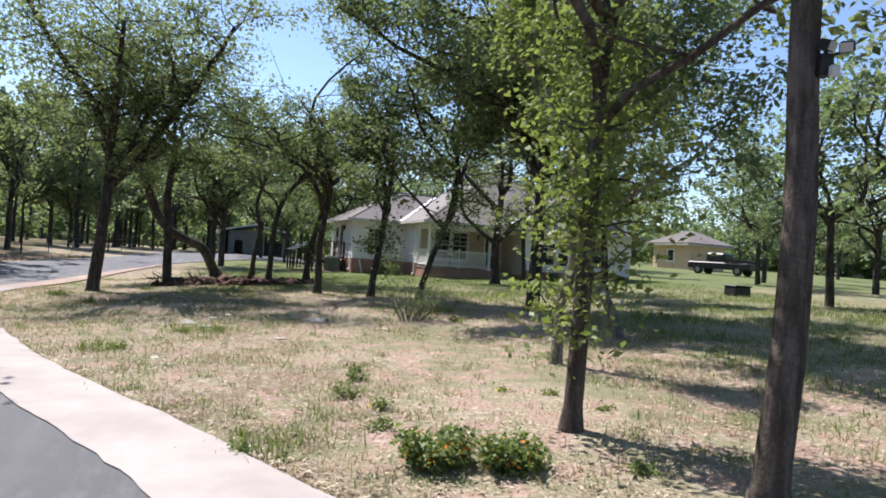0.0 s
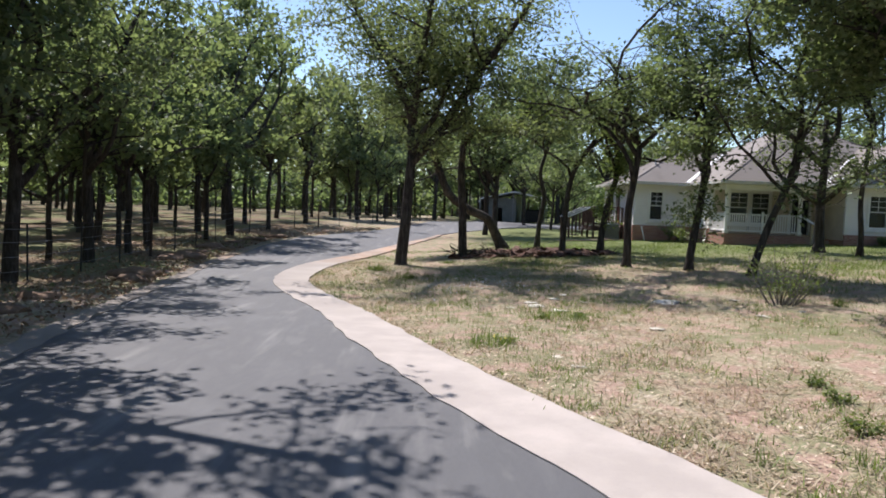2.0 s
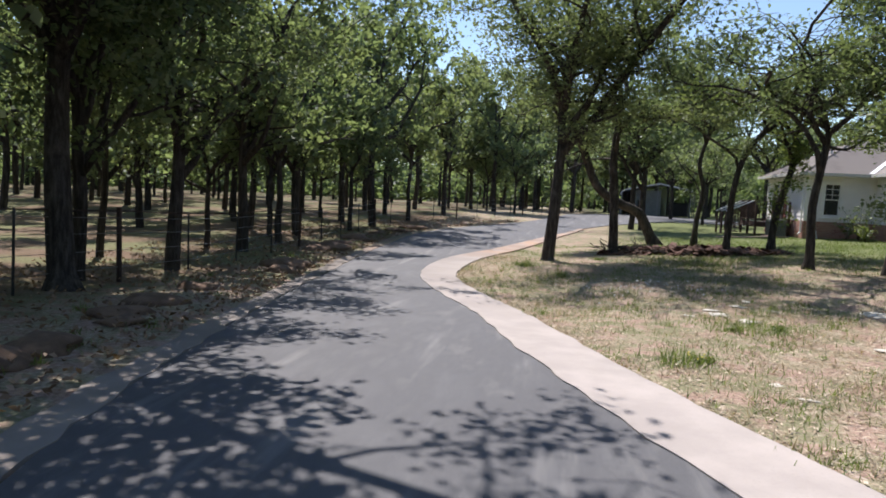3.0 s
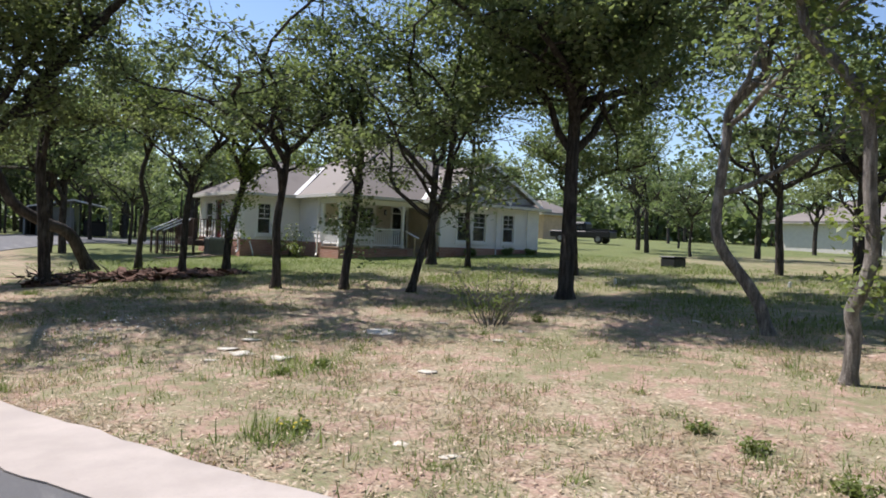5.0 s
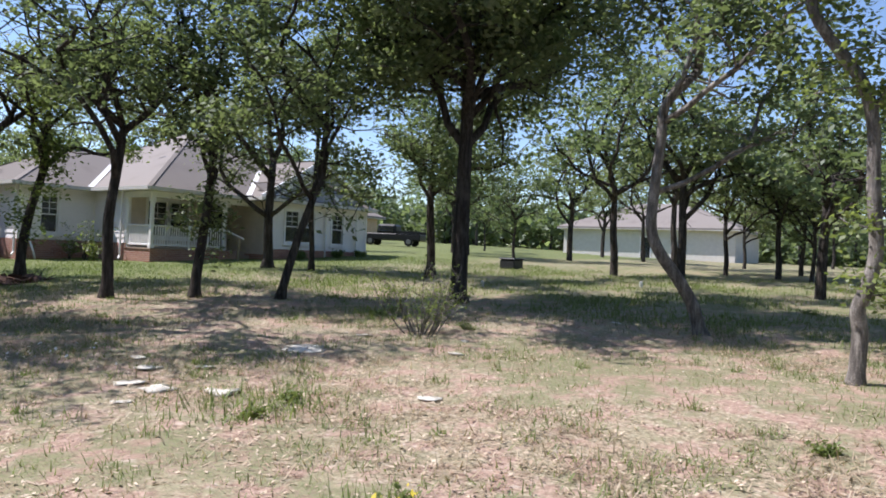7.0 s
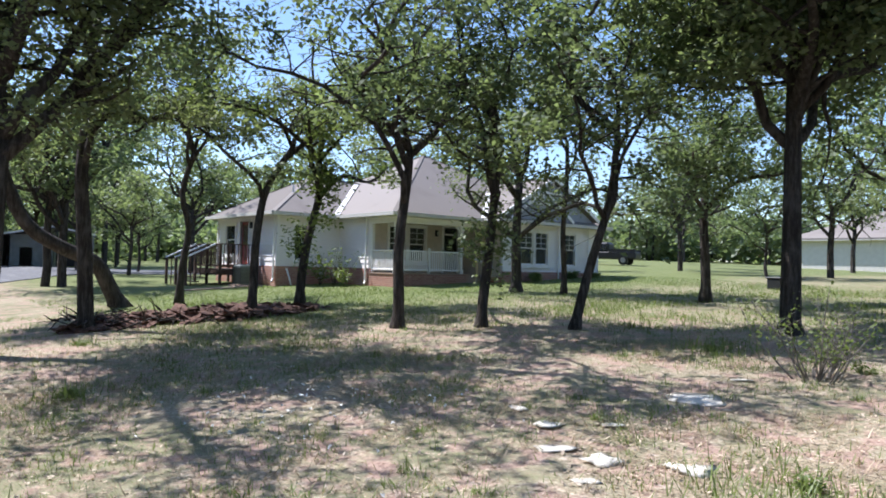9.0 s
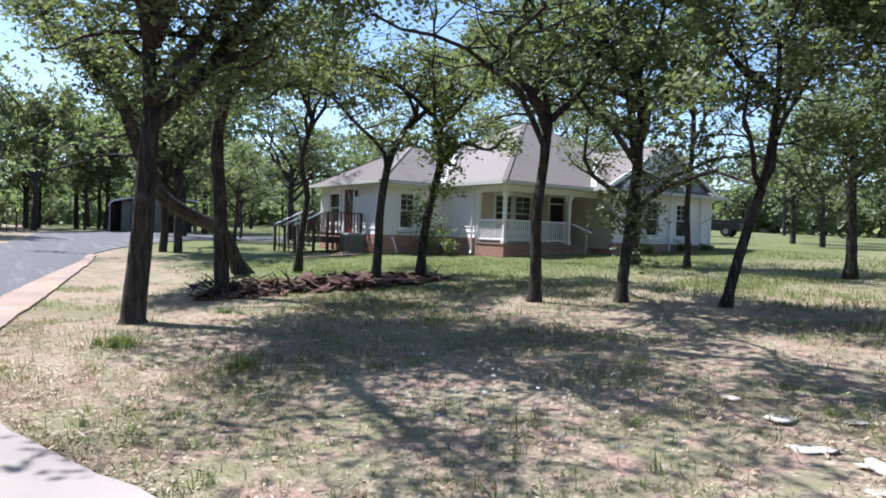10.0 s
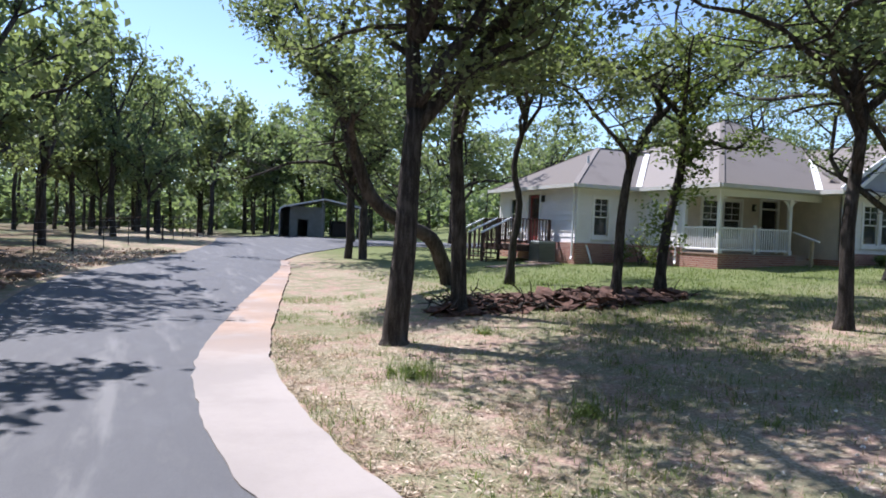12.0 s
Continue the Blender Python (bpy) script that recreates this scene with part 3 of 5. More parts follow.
    plant_tree(12.2, 15.5, T(19, 9.6, 0.19, trunk=[(0, 0, -0.1), (0, 0, 0.5), (0.02, 0, 1.7), (0.03, 0, 3.2), (0.08, 0, 5.0)], limbs=9, spread=1.1, per=60, dens=0.97, clumps=1.25, arms=[[(0.03, 0, 3.9), (-0.8, -0.6, 4.6), (-1.8, -1.0, 5.0), (-2.8, -1.0, 5.7)], [(0.03, 0, 4.2), (0.9, -0.4, 4.6), (1.9, -0.7, 4.9), (3.0, -0.6, 5.6)], [(0.05, 0, 4.5), (0.3, 1.0, 5.0), (0.9, 2.2, 5.5), (1.2, 3.2, 6.2)]]), "large broad oak with a straight thick trunk and dense crown", BARK, LEAF, 1.1)
    plant_tree(17.5, 20.1, T(20, 7.4, 0.15, trunk=[(0, 0, -0.1), (0, 0, 0.8), (-0.15, 0, 2.2), (-0.1, 0, 3.2)], limbs=5, spread=0.65), "dark oak on the lawn behind the broad oak", BARK, LEAF, 1.05)
    plant_tree(11.2, 9.98, T(21, 8.6, 0.115, trunk=[(0, 0, -0.1), (-0.06, 0.09, 0.28), (-0.12, 0.18, 0.57), (-0.26, 0.39, 0.96), (-0.43, 0.63, 1.35), (-0.51, 0.76, 1.74), (-0.50, 0.74, 2.33), (-0.45, 0.67, 3.3), (-0.43, 0.63, 3.8), (-0.13, 0.19, 4.4)], limbs=6, spread=0.75, dens=0.55), "leaning grey-barked oak with an elbow in its trunk", BARK_GREY, LEAF)
    plant_tree(8.45, 7.62, T(22, 5.9, 0.092, trunk=[(0, 0, -0.1), (0.01, -0.02, 0.3), (0.02, -0.03, 0.62), (0.0, 0.0, 0.87), (0.05, -0.08, 1.13), (0.10, -0.15, 1.56), (0.07, -0.10, 2.29), (0.05, -0.08, 2.95), (-0.02, 0.03, 3.42), (-0.18, 0.27, 3.8), (-0.36, 0.53, 4.25), (-0.38, 0.56, 4.8)], limbs=5, spread=0.6, low=16, dens=0.45, per=20, leaf=0.09), "crooked pale-barked young oak with sparse light leaves", BARK_GREY, LEAF_LIGHT)
    plant_tree(6.7, 4.25, T(23, 7.0, 0.076, trunk=[(0, 0, -0.1), (0.02, 0, 0.4), (0.04, 0, 1.5), (0.06, 0, 2.5), (0.1, -0.02, 3.0)], limbs=5, spread=0.6, low=34, per=30, dens=0.5, leaf=0.07), "slender oak with light green shoots all along its trunk", BARK_BROWN, LEAF_LIGHT, 1.28)
    plant_tree(7.02, 2.23, T(124, 8.8, 0.098, trunk=[(0, 0, -0.1), (0.02, 0, 0.25), (0.05, -0.02, 0.8), (0.06, -0.03, 1.6), (0.03, -0.02, 2.4), (0.0, -0.05, 3.8), (0.03, -0.04, 5.2)], limbs=6, spread=0.7), "leaning grey-brown oak carrying a twin floodlight", BARK_BROWN, LEAF, 1.32)
    plant_tree(8.95, 2.5, T(25, 8.4, 0.16, trunk=[(0, 0, -0.1), (0.05, 0, 0.6), (0.12, 0.1, 2.0), (0.2, 0.1, 4.2)], limbs=5, spread=0.7), "dark oak at the yard's edge", BARK, LEAF, 1.1)
    plant_tree(6.2, 25.7, T(26, 8.0, 0.12, trunk=[(0, 0, -0.1), (0.05, 0, 0.8), (0.1, 0, 2.0), (0.35, 0, 3.2), (1.0, 0.0, 4.2)], limbs=4, spread=0.55, dens=0.3, arms=[[(0.8, 0, 3.9), (1.6, 0, 4.6), (2.4, 0, 5.0), (3.2, 0.1, 5.2)]]), "slender oak beside the heap of red-brown brush", BARK, LEAF)
    plant_tree(7.7, 26.0, T(27, 7.6, 0.13, trunk=[(0, 0, -0.1), (0.02, 0, 0.8), (0.2, 0, 1.9), (0.5, 0, 3.1), (0.45, 0, 3.9)], limbs=4, spread=0.52, low=12, dens=0.3, arms=[[(0.5, 0, 3.0), (1.2, 0, 3.6), (2.0, -0.1, 3.5), (2.7, 0, 4.0)]]), "short leafy oak in front of the house's corner", BARK, LEAF_LIGHT)
    plant_tree(5.95, 29.9, T(28, 8.6, 0.11, trunk=[(0, 0, -0.1), (0.05, 0, 1.0), (0.22, 0, 2.2), (0.0, 0, 3.2), (0.3, 0, 4.4)], limbs=5, spread=0.6, dens=0.52), "thin winding oak near the side deck", BARK, LEAF)


def build_verge_oak():
    plant_tree(-6.75, 11.1, grow(171, 9.2, 0.23, trunk=[(0, 0, -0.1), (-0.05, 0, 0.5), (-0.12, 0, 1.8), (-0.2, 0.1, 3.2), (-0.1, 0.1, 4.4)], limbs=4, spread=0.6, dens=0.62, per=30, leaf=0.14,
        arms=[[(-0.15, 0.1, 3.6), (1.4, -0.6, 5.4), (3.0, -1.2, 6.4), (4.6, -1.6, 7.0), (5.8, -1.8, 7.4)], [(-0.1, 0.1, 4.0), (1.2, -1.8, 5.8), (2.6, -3.2, 6.8), (4.0, -4.2, 7.4)],
              [(-0.1, 0.1, 4.0), (0.2, -1.6, 5.2), (0.4, -3.2, 6.0), (0.6, -4.6, 6.8)]]), "large dark oak spreading its limbs over the drive", BARK, LEAF, group="oaks along the fence")


def proto(made, name, label, group, leafmat=None):
    items, leaves = made
    t = thing(name, 0, 0, 0, label, "tree", group)
    v, f = tubes(items)
    arrays("trunk", v, f, BARK, t, smooth=True)
    quads("crown", leaves, leafmat or LEAF_FAR, t)
    return t


build_yard_trees()
build_verge_oak()


# ---- the white house ----
FLOOR, EAVE = 1.15, 3.46
house = thing("house", 14.05, 30.87, 0.0, "white lap-sided single-storey house with brick base and grey hip roofs", "house")
HO = Vector((14.05, 30.87, 0.0))


def hpart(name, bm, mat, parent=None, label="", smooth=False):
    """A part of the house, given in world metres."""
    bmesh.ops.translate(bm, verts=bm.verts, vec=-HO)
    return part(name, bm, mat, parent or house, label, smooth)


def spans(a0, a1, z0, z1, holes):
    """The rectangle a0..a1 by z0..z1 without its holes, as upright strips."""
    cuts = sorted({a0, a1, *[h[0] for h in holes], *[h[1] for h in holes]})
    out = []
    for s, e in zip(cuts, cuts[1:]):
        inside = [h for h in holes if h[0] < (s + e) / 2 < h[1]]
        z = z0
        for h in sorted(inside, key=lambda q: q[2]):
            if h[2] > z:
                out.append((s, e, z, h[2]))
            z = h[3]
        if z1 > z:
            out.append((s, e, z, z1))
    return out


def wall_mesh(axis, lo, hi, a0, a1, z0, z1, holes):
    """One joined wall with openings, from cells on a grid of cuts."""
    bm = bmesh.new()
    aa = sorted({a0, a1, *[v for h in holes for v in h[:2]]})
    zz = sorted({z0, z1, *[v for h in holes for v in h[2:]]})
    for s, e in zip(aa, aa[1:]):
        for b, t in zip(zz, zz[1:]):
            if any(h[0] < (s + e) / 2 < h[1] and h[2] < (b + t) / 2 < h[3] for h in holes):
                continue
            if axis == "x":
                box(bm, s, e, lo, hi, b, t)
            else:
                box(bm, lo, hi, s, e, b, t)
    bmesh.ops.remove_doubles(bm, verts=bm.verts, dist=1e-4)
    inner = [f for f in bm.faces if all(len(e.link_faces) > 2 for e in f.edges)]
    bmesh.ops.delete(bm, geom=inner, context="FACES_ONLY")
    return bm


def wall(name, axis, at, a0, a1, holes=(), out=-1, z0=0.3, z1=EAVE - 0.04, brick=1.30, boards=True, mat=None, thick=0.16):
    """A wall along an axis with openings through it, brick below and lapped boards above. out: the side it faces."""
    lo, hi = (at, at - out * thick) if out < 0 else (at - thick, at)
    w = hpart(name, wall_mesh(axis, lo, hi, a0, a1, z0, z1, list(holes)), mat or SIDING)
    face = at + out * 0.002
    p, q = sorted((face, at + out * 0.055))
    low = [(h[0], h[1], h[2], brick) for h in holes if h[2] < brick]
    hpart("brick_base", wall_mesh(axis, p, q, a0 - 0.05, a1 + 0.05, z0, brick, low), BRICKWORK, w, "reddish brick base course")
    if boards:
        z, step = brick, 0.205
        while z < z1 - 0.02:
            top = min(z + step, z1)
            for s, e, zb, zt in spans(a0, a1, z, top, [(h[0] - 0.09, h[1] + 0.09, h[2] - 0.1, h[3] + 0.1) for h in holes]):
                if e - s < 0.03 or zt - zb < 0.02:
                    continue
                bb = bmesh.new()
                if axis == "x":
                    v = [(s, at, zt), (e, at, zt), (e, at + out * 0.028, zb), (s, at + out * 0.028, zb), (s, at, zb), (e, at, zb)]
                else:
                    v = [(at, s, zt), (at, e, zt), (at + out * 0.028, e, zb), (at + out * 0.028, s, zb), (at, s, zb), (at, e, zb)]
                vs = [bb.verts.new(q) for q in v]
                for f in ((0, 1, 2, 3), (3, 2, 5, 4), (0, 3, 4), (1, 5, 2)):
                    bb.faces.new([vs[i] for i in f])
                bmesh.ops.recalc_face_normals(bb, faces=bb.faces)
                hpart("siding_board", bb, SIDING, w)
            z += step
    return w


def window(axis, at, a0, a1, z0, z1, out=-1, grid=(2, 3), lower_grid=False):
    """A sash window: outer trim, sill, two sashes with glass, a grid of bars in the upper one."""
    def bx(bm, s, e, zb, zt, d0, d1):
        p, q = sorted((at + out * d0, at + out * d1))
        return box(bm, s, e, p, q, zb, zt) if axis == "x" else box(bm, p, q, s, e, zb, zt)
    bm = bmesh.new()
    t = 0.10
    for s, e, zb, zt in ((a0 - t, a0, z0 - t, z1 + t), (a1, a1 + t, z0 - t, z1 + t), (a0, a1, z1, z1 + t), (a0, a1, z0 - t, z0)):
        bx(bm, s, e, zb, zt, -0.05, 0.05)
    win = hpart("window", bm, TRIM, None, "white-trimmed sash window with dark panes")
    mid = (z0 + z1) / 2
    for zb, zt, d in ((mid - 0.02, z1, 0.0), (z0, mid + 0.02, -0.035)):
        fr = bmesh.new()
        for s, e, p, q in ((a0, a0 + 0.035, zb, zt), (a1 - 0.035, a1, zb, zt), (a0 + 0.035, a1 - 0.035, zb, zb + 0.04), (a0 + 0.035, a1 - 0.035, zt - 0.04, zt)):
            bx(fr, s, e, p, q, d - 0.03, d)
        if zt == z1 or lower_grid:
            for i in range(1, grid[0]):
                x = a0 + (a1 - a0) * i / grid[0]
                bx(fr, x - 0.009, x + 0.009, zb + 0.04, zt - 0.04, d - 0.022, d - 0.006)
            for i in range(1, grid[1]):
                z = zb + (zt - zb) * i / grid[1]
                bx(fr, a0 + 0.035, a1 - 0.035, z - 0.009, z + 0.009, d - 0.0235, d - 0.0045)
        hpart("sash", fr, TRIM, win)
        pane = hpart("pane", bx(bmesh.new(), a0 + 0.03, a1 - 0.03, zb + 0.03, zt - 0.03, d - 0.018, d - 0.012), GLASS, win, "dark reflecting pane")
    hpart("window_sill", bx(bmesh.new(), a0 - 0.14, a1 + 0.14, z0 - 0.15, z0 - 0.101, -0.03, 0.09), TRIM, win)
    # sheet added behind the panes, room darkness put into its colour
    bl = bx(bmesh.new(), a0, a1, z0 + 0.02, z1, -0.22, -0.20)
    hpart("dark_backing", bl, WINDOW_DARK, win, "near-black sheet behind the glass, standing for the unlit room")
    return win


def roof_face(name, pts, mat=None, thick=0.09):
    """A roof slope as a slab: its upper outline, given round."""
    bm = bmesh.new()
    top = [bm.verts.new(p) for p in pts]
    low = [bm.verts.new((p[0], p[1], p[2] - thick)) for p in pts]
    bm.faces.new(top)
    bm.faces.new(low[::-1])
    n = len(pts)
    for i in range(n):
        bm.faces.new((top[i], low[i], low[(i + 1) % n], top[(i + 1) % n]))
    bmesh.ops.recalc_face_normals(bm, faces=bm.faces)
    return hpart(name, bm, mat or SHINGLE)


def strip_bar(name, a, b, w, h, mat, label="", parent=None):
    return hpart(name, bar(bmesh.new(), a, b, w, h), mat, parent, label)


def build_house():
    wing_w, wing_s, wing_n = 11.55, 34.95, 40.8
    main_w, porch_s, back_s = 14.42, 30.92, 32.6
    gw, gs, ge = 19.2, 29.97, 25.5
    # walls
    wall("wall", "y", wing_w, wing_s, wing_n, [(37.55, 38.4, FLOOR, 3.18), (38.9, 39.9, 1.75, 3.05)])
    wall("wall", "x", wing_s, wing_w, main_w, [(12.3, 12.94, 1.58, 3.0)])
    wall("wall", "y", main_w, back_s, wing_s, z0=0.3)
    wall("wall", "x", back_s, main_w, gw, [(15.3, 16.15, 1.62, 3.05), (16.32, 17.15, 1.62, 3.05), (18.2, 19.02, FLOOR + 0.05, 3.12)], mat=PORCH_TAN, boards=False, brick=0.4)
    wall("wall", "y", gw, gs, back_s, mat=PORCH_TAN, boards=False, brick=1.05)
    wall("wall", "x", gs, gw, ge, [(20.2, 20.99, 1.62, 3.02), (21.16, 21.95, 1.62, 3.02), (23.1, 23.84, 1.62, 3.02)])
    wall("wall", "y", ge, gs, 42.0, out=1, boards=False)
    wall("wall", "x", 42.1, 17.0, ge, out=1, boards=False)
    wall("wall", "x", wing_n, wing_w, 17.0, out=1, boards=False)
    hpart("floor_slab", boxed(11.8, 25.4, 35.3, 41.9, 0.9, FLOOR - 0.01), DARK_IN)
    hpart("floor_slab", boxed(14.7, 25.4, 32.8, 35.3, 0.9, FLOOR - 0.01), DARK_IN)
    hpart("inner_ceiling", boxed(11.75, 25.3, 35.2, 40.9, 3.3, 3.38), SOFFIT)
    hpart("inner_ceiling", boxed(14.65, 25.3, 32.7, 35.2, 3.3, 3.38), SOFFIT)
    hpart("inner_wall", boxed(14.65, 25.3, 36.6, 36.7, 1.15, 3.3), DARK_IN)
    hpart("inner_wall", boxed(13.2, 13.3, 35.3, 40.9, 1.15, 3.3), DARK_IN)
    hpart("inner_wall", boxed(19.4, 25.3, 33.0, 33.1, 1.15, 3.3), DARK_IN)
    # corner boards and pipes
    for x, y, z0 in ((wing_w, wing_s, 1.3), (main_w, back_s, 1.3), (gw, gs, 1.3), (ge, gs, 1.3), (wing_w, wing_n, 1.3)):
        hpart("corner_board", boxed(x - 0.045, x + 0.065, y - 0.045, y + 0.065, z0, EAVE - 0.05), TRIM)
    for x, y, dy in ((wing_w - 0.11, wing_s + 0.10, 0), (main_w - 0.11, back_s + 0.2, 0), (24.7, gs - 0.11, 0), (22.6, gs - 0.11, 0)):
        v, f = tube([(x, y, EAVE - 0.06), (x, y, EAVE - 0.5), (x, y, 0.8), (x - 0.15, y - 0.15, 0.68)], [0.04] * 4, 6)
        arrays("downspout", [q - HO for q in v], f, TRIM, house)
    # windows and doors
    window("x", wing_s, 12.3, 12.94, 1.58, 3.0)
    for a, b in ((20.2, 20.99), (21.16, 21.95), (23.1, 23.84)):
        window("x", gs, a, b, 1.62, 3.02)
    for a, b in ((15.3, 16.15), (16.32, 17.15)):
        window("x", back_s, a, b, 1.62, 3.05)
    window("y", wing_w, 38.9, 39.9, 1.75, 3.05, grid=(1, 1))
    d = hpart("door", boxed(wing_w + 0.05, wing_w + 0.10, 37.58, 38.37, FLOOR, 3.15), RED_DOOR, None, "dark red side door with a glazed upper half")
    hpart("pane", boxed(wing_w + 0.042, wing_w + 0.052, 37.7, 38.25, 2.2, 3.02), GLASS, d)
    fr = bmesh.new()
    for s, e, zb, zt in ((37.45, 37.55, FLOOR, 3.28), (38.4, 38.5, FLOOR, 3.28), (37.55, 38.4, 3.18, 3.28)):
        box(fr, wing_w - 0.05, wing_w + 0.04, s, e, zb, zt)
    hpart("door_frame", fr, TRIM, d)
    d = hpart("door", boxed(18.23, 19.0, back_s + 0.05, back_s + 0.10, FLOOR, 2.80), DARK_METAL, None, "dark front door with a glazed panel and transom")
    hpart("pane", boxed(18.4, 18.84, back_s + 0.042, back_s + 0.049, 1.5, 2.65), GLASS, d)
    hpart("transom", boxed(18.23, 19.0, back_s + 0.05, back_s + 0.06, 2.86, 3.10), GLASS, d)
    fr = bmesh.new()
    for s, e, zb, zt in ((18.10, 18.2, FLOOR, 3.2), (19.02, 19.12, FLOOR, 3.2), (18.2, 19.02, 3.12, 3.2), (18.2, 19.02, 2.80, 2.86)):
        box(fr, s, e, back_s - 0.05, back_s + 0.04, zb, zt)
    hpart("door_frame", fr, TRIM, d)
    hpart("door_handle", boxed(18.28, 18.32, back_s + 0.0, back_s + 0.05, 2.0, 2.16, 0.008), GREY_METAL, d)
    for x in (17.75,):
        lamp = hpart("wall_lamp", boxed(x - 0.06, x + 0.06, back_s - 0.14, back_s - 0.01, 2.72, 2.98, 0.02), DARK_METAL, None, "small dark lantern beside the door")
        hpart("pane", boxed(x - 0.045, x + 0.045, back_s - 0.148, back_s - 0.142, 2.76, 2.92), LAMP_GLASS, lamp)
    lamp = hpart("wall_lamp", boxed(wing_w - 0.13, wing_w - 0.04, 37.15, 37.3, 2.85, 3.12, 0.02), DARK_METAL, None, "small dark lantern by the side door")
    # porch
    base = bmesh.new()
    box(base, main_w - 0.06, 18.0, porch_s - 0.06, back_s, 0.3, FLOOR - 0.05)
    hpart("porch_base", base, BRICKWORK, None, "reddish brick porch base")
    hpart("porch_floor", boxed(main_w - 0.09, 18.03, porch_s - 0.09, back_s, FLOOR - 0.048, FLOOR), CONCRETE)
    hpart("entry_floor", boxed(18.032, gw, 31.3, back_s, 0.3, FLOOR - 0.004), CONCRETE)
    for i in range(3):
        hpart("step", boxed(18.04, gw - 0.005, 31.296 - 0.3 * (i + 1), 31.296 - 0.3 * i, 0.3, FLOOR - 0.17 * (i + 1), 0.008), CONCRETE)
    hpart("landing", boxed(17.6, 19.6, 28.9, 30.38, 0.4, 0.76), CONCRETE, None, "pale concrete landing before the steps")
    hpart("porch_ceiling", boxed(main_w - 0.1, gw, porch_s - 0.1, back_s, 3.30, 3.345), SOFFIT)
    beam = bmesh.new()
    box(beam, main_w - 0.08, gw - 0.003, porch_s - 0.08, porch_s + 0.10, 3.08, 3.298)
    box(beam, main_w - 0.08, main_w + 0.10, porch_s + 0.10, back_s - 0.05, 3.08, 3.298)
    hpart("porch_beam", beam, TRIM)
    for x in (main_w + 0.02, 17.72):
        y = porch_s + 0.02
        bm = boxed(x - 0.065, x + 0.065, y - 0.065, y + 0.065, FLOOR, 3.08, 0.012)
        box(bm, x - 0.095, x + 0.095, y - 0.095, y + 0.095, FLOOR, FLOOR + 0.16, 0.012)
        box(bm, x - 0.09, x + 0.09, y - 0.09, y + 0.09, 2.93, 3.08, 0.012)
        p = hpart("porch_post", bm, TRIM, None, "square white porch post with small brackets")
        for s in (-1, 1):
            if x < 15 and s < 0:
                continue
            br = bmesh.new()
            for k in range(5):
                a0, a1 = k * 0.3142, (k + 1) * 0.3142
                q0 = (x + s * (0.30 - 0.24 * math.cos(a0) + 0.0), y, 2.70 + 0.34 * math.sin(a0))
                q1 = (x + s * (0.30 - 0.24 * math.cos(a1) + 0.0), y, 2.70 + 0.34 * math.sin(a1))
                bar(br, q0, q1, 0.04, 0.05)
            hpart("bracket", br, TRIM, p)
    hpart("pilaster", boxed(main_w - 0.02, main_w + 0.10, back_s - 0.12, back_s - 0.03, FLOOR, 3.08), TRIM)

    def railing(a, b, n):
        a, b = Vector(a), Vector(b)
        r = hpart("railing", bar(bmesh.new(), a + Vector((0, 0, 0.86)), b + Vector((0, 0, 0.86)), 0.09, 0.06, 0.01), TRIM, None, "white porch railing with square balusters")
        hpart("bottom_rail", bar(bmesh.new(), a + Vector((0, 0, 0.13)), b + Vector((0, 0, 0.13)), 0.06, 0.07, 0.01), TRIM, r)
        for i in range(1, n):
            q = a.lerp(b, i / n)
            hpart("baluster", boxed(q.x - 0.018, q.x + 0.018, q.y - 0.018, q.y + 0.018, q.z + 0.16, q.z + 0.83), TRIM, r)
    y = porch_s + 0.02
    railing((main_w + 0.1, y, FLOOR), (16.02, y, FLOOR), 15)
    railing((16.12, y, FLOOR), (17.64, y, FLOOR), 14)
    hpart("newel", boxed(16.025, 16.115, y - 0.045, y + 0.045, FLOOR, FLOOR + 1.0, 0.008), TRIM)
    railing((main_w + 0.02, y + 0.08, FLOOR), (main_w + 0.02, back_s - 0.13, FLOOR), 14)
    # roof
    E, P = EAVE, 0.57
    wx, wy, nx, ny = 14.03, 30.52, 25.92, 42.5
    pk, rl = (ny - wy) / 2, 0.0
    cx0, cx1, cy = wx + pk, nx - pk, (wy + ny) / 2
    cx1 = max(cx1, cx0 + 0.4)
    rz = E + P * pk
    roof_face("roof", [(wx, wy, E), (nx, wy, E), (cx1, cy, rz), (cx0, cy, rz)])
    roof_face("roof", [(wx, ny, E), (wx, wy, E), (cx0, cy, rz)])
    roof_face("roof", [(nx, ny, E), (wx, ny, E), (cx0, cy, rz), (cx1, cy, rz)])
    roof_face("roof", [(nx, wy, E), (nx, ny, E), (cx1, cy, rz)])
    # wing hip
    ax, ay, by = 11.15, 34.55, 41.2
    h = (by - ay) / 2
    wz, P2 = E + 0.56 * h, 0.56
    roof_face("roof", [(ax, by, E), (ax, ay, E), (ax + h, ay + h, wz)])
    roof_face("roof", [(ax, ay, E), (14.6, ay, E + 0.004), (19.0, ay + h, wz), (ax + h, ay + h, wz)])
    roof_face("roof", [(19.0, by, E), (ax, by, E), (ax + h, ay + h, wz), (19.0, ay + h, wz)])
    # front gable roof, with its hipped corner
    gx, half, G = 22.0, 3.45, 0.57
    gz = E + G * half
    gy0, gy1 = 29.58, 34.2
    roof_face("roof", [(gx - half, gy0, E), (gx, gy0, gz), (gx, gy1, gz), (gx - half, gy1, E)])
